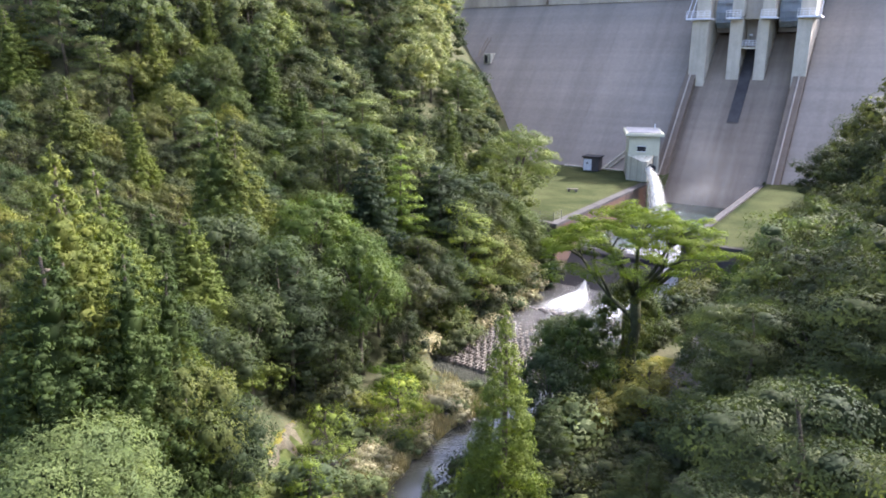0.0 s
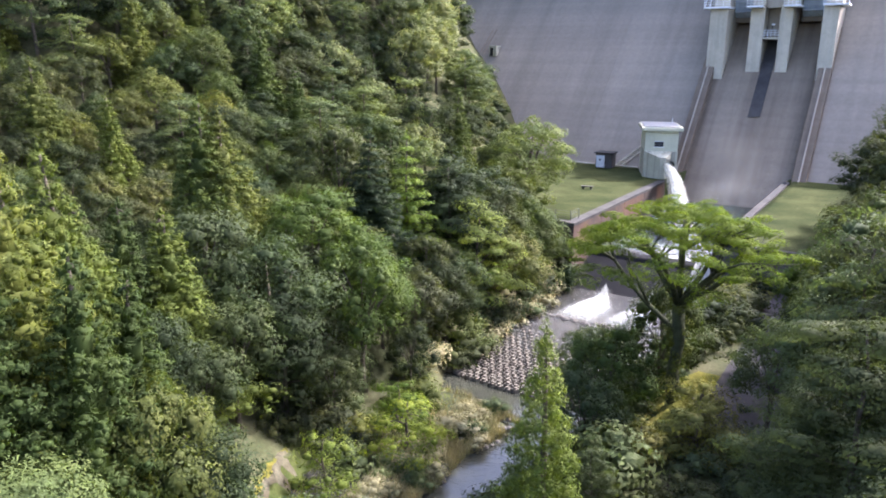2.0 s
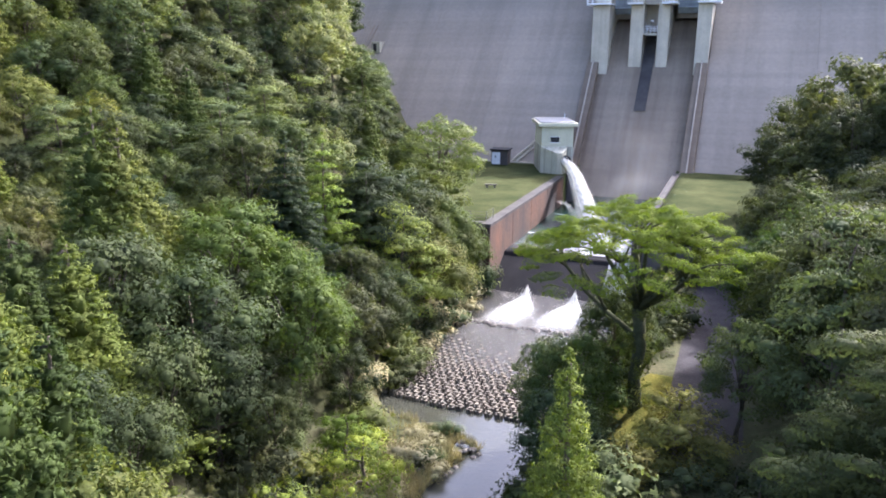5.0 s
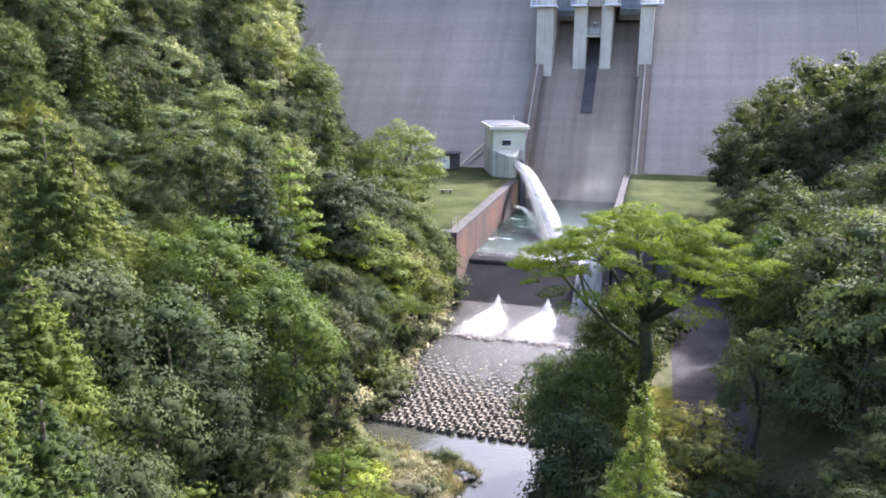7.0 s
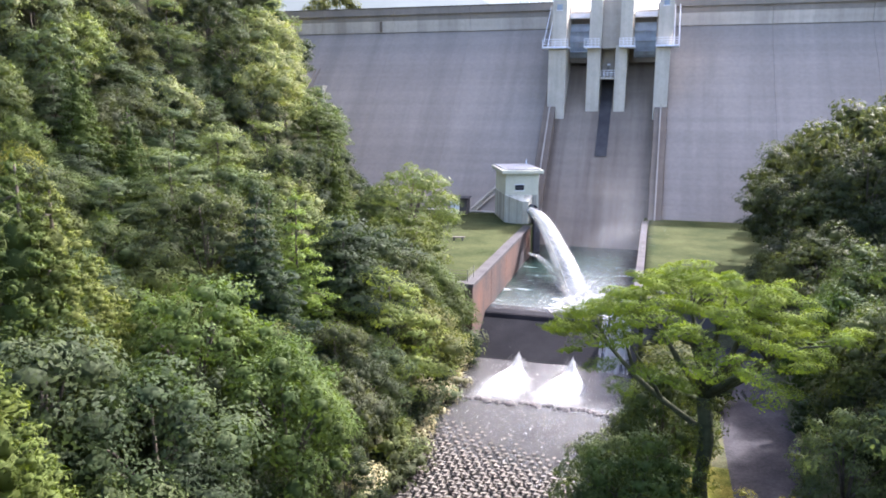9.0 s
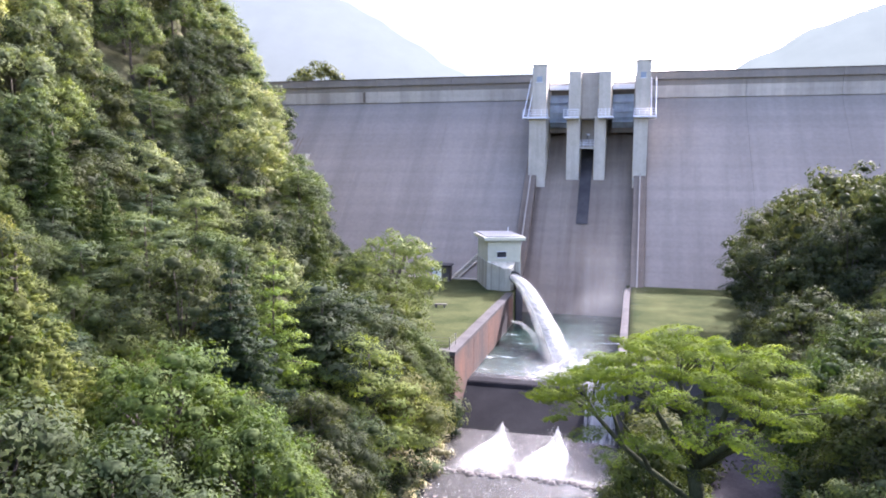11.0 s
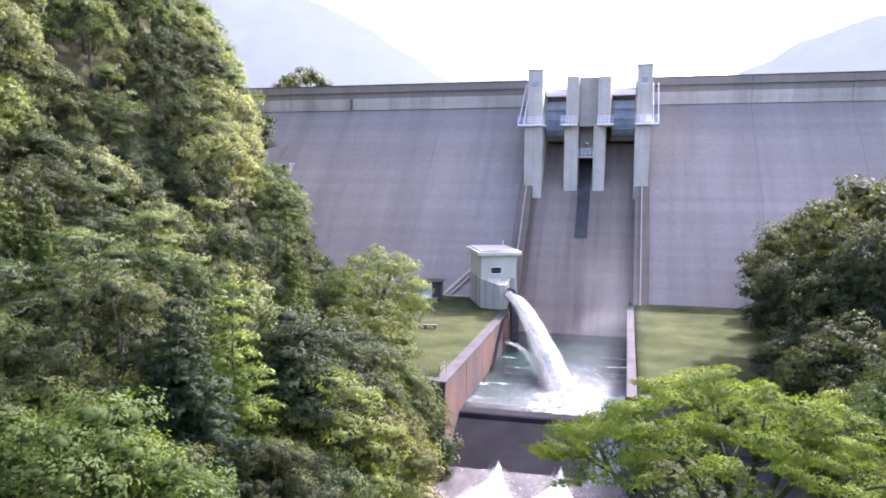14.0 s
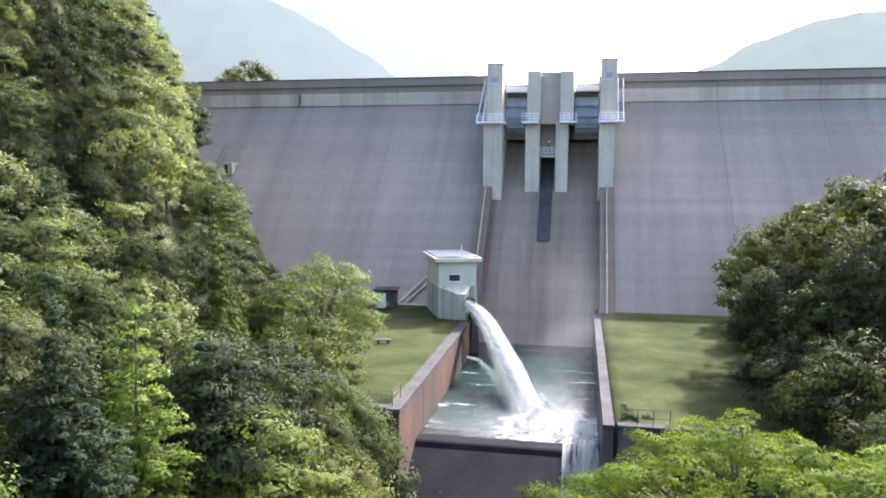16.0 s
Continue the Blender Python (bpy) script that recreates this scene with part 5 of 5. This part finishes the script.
stand("broad2", (-40.4, 81.2, 37, 1), (-43.2, 74.6, 35, 1))
stand("dark2", (-12.9, 39.9, 13, 0.9), (-13, 47.4, 12.6, 1), (-20, 53.2, 19.6, 1), (-11.4, 54.6, 10.6, 1), (-11.4, 66.5, 13.2, 0.9), (-8.9, 53.8, 8.8, 0.9), (-7.2, 37.6, 7.4, 0.9), (-9.2, 39, 9.2, 1), (-10.4, 47, 9.6, 1), (-6.8, 45.6, 6.4, 0.9), (20, 50.2, 12.4, 1), (21.4, 71.4, 15.8, 1))
stand("fir", (-15.5, 52.1, 19.5, 1.05))
stand("lime", (-15.2, 57.2, 18.9, 1.05))
stand("layer", (-24, 56, 21.4, 1.1), (-25.6, 64, 22.2, 1.1))
stand("layer2", (21.6, 43.8, 17.4, 0.85), (-29.4, 63.4, 23.6, 1.1), (-35.2, 85, 33.8, 1))
# The tall ones near x 29, y 33 to 44 are unseen, added for shade.
stand("dark", (-28.8, 75, 26, 0.9), (-34.6, 73.2, 28, 0.9), (-37.8, 71, 30, 0.8), (-22.5, 77.5, 21, 0.8), (25.5, 38, 19, 1), (29.5, 44, 24, 1), (29, 33, 22, 1), (24.6, 52, 18, 1), (27, 62, 19, 1), (31, 80, 25.6, 1), (27.6, 96, 22, 1))
stand("limel", (-9.8, 60.4, 12.2, 1))
stand("far2", (22.2, 79.6, 18.5, 1), (26.6, 86.4, 25.6, 1.0), (-61.5, 166, 48.6, 0.9), (-57, 168, 46, 0.8))
stand("shrub", (-8.2, 76.6, 3.6, 0.9), (-8.9, 77.2, 5, 0.9), (-9.8, 77.3, 5.6, 1))
stand("brown", (-8, 74, 2.6, 1.2), (-8, 70.5, 2.4, 1.2), (-8.2, 67, 2.6, 1.2))
stand("open", (-15.3, 82, 18.4, 1.25), (-18.4, 81, 16.4, 1.1), (6.9, 47.8, 8.6, 0.8), (17.6, 46.6, 11.4, 0.85))
stand("shrub2", (-8.4, 75.6, 4.4, 1))
stand("shrub3", (-7.6, 34.9, 3.6, 1.1), (-8.9, 33.8, 4.2, 1.1), (-6.2, 36.4, 3.0, 1.1), (-5.0, 37.2, 2.6, 1.1), (-9.6, 35.2, 4.6, 1.1), (-8.2, 36.6, 3.8, 1.2))
stand("bright", (-1.8, 38.2, 4.7, 1), (-4.2, 40.4, 4.4, 1), (-3.4, 32.4, 4.4, 0.75), (-0.6, 27.6, 3.8, 0.9))
stand("slim", (11.5, 29.3, 15.6, 1), (9.4, 25.6, 8, 1))
stand("neardark", (22.4, 32, 16.8, 1), (24.4, 27.8, 14.8, 1.1), (18.8, 29.8, 9.2, 1.0), (11.8, 34.6, 7.4, 0.9))
stand("yellow", (13.6, 47.6, 6, 0.9), (14.6, 43.2, 7.8, 1.1), (12.4, 40, 6.4, 1))

# the rest of the forest
rg = random.Random(77)
# plan points of the camera's path; forest trees keep 7 m off them
CAMERA_PLAN = [(27, 0), (20, 6), (12.5, 6.3), (8, 12), (7, 17), (5.5, 25)]


def free(x, y, r):
    return all((x - a) ** 2 + (y - b) ** 2 > (0.62 * (r + c)) ** 2 for a, b, c in placed)


def forest(x0, x1, y0, y1, tries, kinds, size, ok):
    for _ in range(tries):
        x, y = rg.uniform(x0, x1), rg.uniform(y0, y1)
        kind = rg.choice(kinds)
        h = KINDS[kind][1] * rg.uniform(*size)
        r = 2.6 * h / KINDS[kind][1]
        if ok(x, y) and free(x, y, r) and min(math.dist((x, y), e) for e in CAMERA_PLAN) > 7:
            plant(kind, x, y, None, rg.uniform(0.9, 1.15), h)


def on_left(x, y):
    if 71 < y < 112 and x > -28.5 or y < 22 and x < -19 or x < -58 and y < 100:
        return False
    if y > 94 and x > line(y, [(94, -35), (104, -40), (112, -46), (118, -51), (126, -57), (137, -64)]):
        return False
    return x < line(y, LEFT_FOOT) - line(y, [(74, 1.2), (80, 4.5), (110, 5.5)]) and not (y > 117 and face_y(ground_z(x, y)) < y + 3)


def on_right(x, y):
    if y < 52 and x < 23:
        return False
    return x > line(y, RIGHT_FOOT) + 1.0 and not (y > 117 and face_y(ground_z(x, y)) < y + 3)


forest(-42, -7, 14, 42, 600, ["broad", "dark2", "dark2", "broad3", "dark2"], (0.4, 0.58), on_left)
forest(-42, -7, 40, 60, 500, ["cedar2", "broad", "broad2", "broad3", "dark2", "layer", "broad3", "layerg"], (0.6, 0.88), on_left)
forest(-40, -8, 50, 96, 1100, ["broad", "far", "dark", "layer2", "far", "dark2", "far4", "layerg"], (0.8, 1.05), on_left)
forest(-66, -24, 40, 136, 1000, ["far", "far2", "far4", "far", "far3"], (0.85, 1.15), on_left)
forest(18, 30, 34, 100, 300, ["dark", "dark2", "dark", "broad2"], (0.85, 1.15), on_right)
forest(25, 32, 15, 52, 26, ["neardark"], (0.8, 1.0), on_right)
forest(18, 37, 50, 134, 420, ["far2", "far2", "far4"], (0.85, 1.15), on_right)


# undergrowth along the banks
def bushes(n, x_of, y0, y1, kinds, size):
    for _ in range(n):
        y = rg.uniform(y0, y1)
        x = x_of(y)
        if 26.5 < y < 35.5 and -9 < x < -3:               # the bare dirt track
            continue
        if 10 < x < 16 and 40.5 < y < 56:                # open grass round the large tree
            continue
        plant(rg.choice(kinds), x, y, None, rg.uniform(0.9, 1.4), 2.0 * rg.uniform(*size))


bushes(56, lambda y: line(y, LEFT_FOOT) - rg.uniform(-0.6, 2.5), 50, 77, ["shrub", "shrub2", "shrub3", "shrub", "brown"], (0.8, 1.7))
bushes(22, lambda y: line(y, LEFT_FOOT) - rg.uniform(-0.6, 1.2), 58, 77, ["brown", "shrub"], (0.7, 1.2))
bushes(42, lambda y: line(y, RIGHT_WATER) + rg.uniform(-0.2, 4.5), 30, 60, ["shrub", "shrub3", "shrub3", "shrub2"], (0.9, 1.9))
bushes(32, lambda y: line(y, RIGHT_WATER) + rg.uniform(0.2, 5.0), 55, 77, ["shrub3", "shrub", "shrub3"], (0.8, 1.6))
bushes(40, lambda y: line(y, LEFT_FOOT) + rg.uniform(-3.0, 2.0), 16, 48, ["shrub", "shrub2", "shrub3"], (0.7, 1.5))
bushes(40, lambda y: line(y, LEFT_WATER) - rg.uniform(0.3, 3.5), 30, 47, ["brown", "brown", "shrub2"], (0.4, 0.9))
bushes(90, lambda y: line(y, LEFT_FOOT) - rg.uniform(0, 9), 76, 116, ["shrub", "shrub3"], (0.7, 1.4))
bushes(70, lambda y: line(y, LEFT_FOOT) - rg.uniform(0, 14), 94, 124, ["shrub", "shrub3", "shrub"], (0.9, 1.8))
bushes(30, lambda y: line(y, RIGHT_FOOT) + rg.uniform(0, 3), 60, 116, ["shrub3", "shrub"], (0.8, 1.6))

for x, y, h in ((13.2, 33.8, 2.2), (14.6, 35.4, 1.9), (15.8, 34.2, 2.4), (17.2, 36.2, 2.1), (16.2, 37.8, 1.7), (14.2, 31.8, 2.3), (12.6, 31.6, 1.8), (18.6, 38.4, 2.3), (14.4, 38.4, 1.5), (17.6, 40.6, 1.8)):
    plant("shrub3", x, y, None, 1.3, h)
for x, y, h in ((15.4, 40.4, 2.0), (13.4, 41.6, 1.4), (16.6, 43.0, 1.6), (12.6, 44.2, 1.2)):
    plant("shrub2", x, y, None, 1.2, h)
for x, y, h in ((8.9, 79.2, 0.9), (9.6, 79.0, 0.7), (9.2, 80.4, 0.8), (10.4, 79.6, 0.6), (8.8, 82.0, 0.6)):
    plant("shrub2", x, y, None, 1.1, h)

# dry grass on the bar and path
rs = np.random.RandomState(8)
bl, bf = [], []
for k in range(15000):
    y = rs.uniform(30, 47.5)
    x = line(y, LEFT_WATER) - abs(rs.normal()) * 2.2 + 0.1
    if x < line(y, LEFT_FOOT) - 0.5 or noise.noise((x * 0.6, y * 0.6, 0)) < -0.15:
        continue
    z = max(0.0, ground_z(x, y)) - 0.05
    h, a, d = rs.uniform(0.25, 0.75), rs.uniform(0, 6.28), rs.uniform(0.1, 0.45)
    w = 0.05
    q = len(bl)
    bl += [(x - w * math.sin(a), y + w * math.cos(a), z), (x + w * math.sin(a), y - w * math.cos(a), z), (x + d * math.cos(a), y + d * math.sin(a), z + h)]
    bf.append((q, q + 1, q + 2))
tagged(new("dry_grass", mesh_of("dry_grass", bl, bf, M_REED)), "tan dry grass on the river bar", "grass", kind="stuff")

# ---- the umbrella-shaped tree over the river ----
rg2 = random.Random(5)
big = thing("spreading_tree", pose(11.6, 49.0, 3.6), "large mossy tree with an umbrella of fresh green leaves", "tree")
fork = (-0.15, 0.2, 6.7)
part("trunk", mesh_of("trunk", *tube([(0.25, 0, -0.8), (0.05, 0, 0.6), (-0.1, 0, 2.2), (0.1, 0.1, 4.4), fork], [0.62, 0.44, 0.38, 0.37, 0.4], 12), M_MOSS, smooth=True), big, "mossy dark trunk")
clumps = []
arms = [((-1.5, 0.5, 8.4), (-3.4, 1.0, 10.7)), ((-0.5, 1.2, 9.2), (-1.0, 3.4, 12.0)), ((0.0, -0.4, 9.0), (0.4, -0.8, 12.3)), ((0.9, 0.6, 8.6), (2.0, 1.8, 11.8)), ((1.6, -0.2, 8.0), (4.4, 0.2, 10.3)), ((-0.6, -1.0, 8.8), (-1.8, -2.8, 11.4)), ((1.2, -1.0, 8.4), (2.8, -2.8, 11.0)), ((1.4, 1.4, 8.2), (4.0, 3.6, 10.6))]
for m, e in arms:
    mid = tuple(0.5 * (p + q) + rg2.uniform(-0.25, 0.25) for p, q in zip(m, e))
    limb = part("limb", mesh_of("limb", *tube([fork, m, mid, e], [0.24, 0.16, 0.11, 0.05], 8), M_MOSS, smooth=True), big, "mossy rising limb")
    for k in range(6):
        a = rg2.uniform(0, 6.28)
        r = rg2.uniform(1.2, 2.4)
        t = (e[0] + r * math.cos(a), e[1] + r * math.sin(a), e[2] + rg2.uniform(-0.3, 0.4) - 0.05 * r)
        part("branch", mesh_of("branch", *tube([mid, ((mid[0] + t[0]) / 2, (mid[1] + t[1]) / 2, (mid[2] + t[2]) / 2 + 0.25), t], [0.08, 0.055, 0.02], 6), M_MOSS, smooth=True), limb)
        clumps.append(((t[0], t[1], t[2] + 0.15), (0.7, 0.7, 0.3)))
low = ((-0.1, 0.1, 4.9), (-2.2, 1.0, 6.0), (-3.6, 1.6, 6.9), (-5.2, 2.2, 8.4), (-6.6, 2.6, 9.4))
limb = part("limb", mesh_of("limb", *tube(low, [0.17, 0.15, 0.13, 0.1, 0.04], 8), M_MOSS, smooth=True), big, "long low mossy limb")
for m, e in ((1, (-4.0, 0.8, 9.0)), (2, (-4.6, 3.0, 9.6)), (3, (-7.2, 1.4, 9.2)), (3, (-6.2, 3.6, 9.8))):
    p = low[m]
    part("branch", mesh_of("branch", *tube([p, ((p[0] + e[0]) / 2 - 0.1, (p[1] + e[1]) / 2, (p[2] + e[2]) / 2 + 0.25), e], [0.12, 0.08, 0.03], 7), M_MOSS, smooth=True), limb)
for i in range(100):
    f = (i + 0.5) / 100
    a = i * 2.39996
    rr = 6.7 * math.sqrt(f) * rg2.uniform(0.93, 1.07)
    x, y = rr * math.cos(a) * 0.92 - 1.1, rr * math.sin(a) + 0.8
    z = 12.9 - 0.078 * rr * rr + rg2.choice((0.0, 0.0, -0.5, -1.1)) + rg2.uniform(-0.35, 0.3)
    s = rg2.uniform(0.5, 0.88)
    clumps.append(((x, y, z), (s * 1.15, s * 1.15, s * 0.4)))
for x, y, z in ((-6.8, 2.6, 9.7), (-7.8, 2.2, 9.0), (-6.0, 3.4, 10.2), (-6.6, 1.6, 9.2), (-8.2, 3.2, 8.5), (-5.4, 2.0, 10.4), (-7.6, 3.8, 9.4), (-4.2, 0.9, 9.3), (-7.3, 1.3, 9.4)):
    clumps.append(((x, y, z), (0.85, 0.85, 0.33)))
bole = []
for i in range(64):
    z = rg2.uniform(0.4, 8.4)
    a, r = rg2.uniform(0, 6.28), rg2.uniform(0.3, 0.9 if z < 6 else 1.5)
    bole.append(((r * math.cos(a), r * math.sin(a), z), (0.32, 0.32, 0.3)))
part("bole_leaves", crown("bole_leaves", bole, 420, 0.14, 0.08, M_BROAD, 91, core=0.03), big, "dark creeper leaves round the trunk")
part("crown", crown("crown", clumps, 1050, 0.125, 0.074, M_UMBRELLA, 90, up=0.8, wild=0.9, low=-0.15, core=0.03), big, "flat tiers of fresh green leaves")

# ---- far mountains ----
# The haze is painted: each ridge glows in its own pale colour.
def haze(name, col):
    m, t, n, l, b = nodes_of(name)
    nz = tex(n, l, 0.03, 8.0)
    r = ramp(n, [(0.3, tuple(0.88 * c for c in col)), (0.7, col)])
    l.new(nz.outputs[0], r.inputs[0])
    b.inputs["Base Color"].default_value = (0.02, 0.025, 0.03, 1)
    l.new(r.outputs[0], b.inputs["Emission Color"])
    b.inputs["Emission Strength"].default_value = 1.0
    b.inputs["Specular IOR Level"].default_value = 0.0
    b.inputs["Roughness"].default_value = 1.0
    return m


def ridge(name, pts, y, mat, depth=260):
    vs, fs = [], []
    n = 90
    x0, x1 = pts[0][0], pts[-1][0]
    for i in range(n + 1):
        x = x0 + (x1 - x0) * i / n
        z = line(x, pts) + 5 * noise.noise((x * 0.03, y, 0)) + 2.5 * noise.noise((x * 0.13, y, 4))
        vs += [(x, y, z), (x, y - depth * 0.6, z * 0.45), (x, y - depth, -20), (x, y + depth, -20)]
    for i in range(n):
        a, b = 4 * i, 4 * i + 4
        fs += [(a, b, b + 1, a + 1), (a + 1, b + 1, b + 2, a + 2), (b, a, a + 3, b + 3)]
    return tagged(new(name, mesh_of(name, vs, fs, mat, smooth=True)), "distant wooded mountain with haze painted as a pale glow", "mountain", kind="structure")


ridge("backdrop_mountain_left", [(-900, 330), (-480, 290), (-379, 246), (-299, 202), (-220, 149), (-160, 120), (-60, 60)], 900, haze("near_haze_glow", (0.112, 0.122, 0.108)))
ridge("backdrop_mountain_far", [(-1200, 420), (-600, 330), (-460, 330), (-300, 260), (-215, 227), (-100, 150), (60, 90)], 1300, haze("far_haze_glow", (0.175, 0.19, 0.172)))
ridge("backdrop_mountain_right", [(40, 90), (133, 150), (186, 174), (237, 194), (282, 204), (330, 208), (600, 280), (1000, 320)], 900, haze("right_haze_glow", (0.105, 0.117, 0.097)))
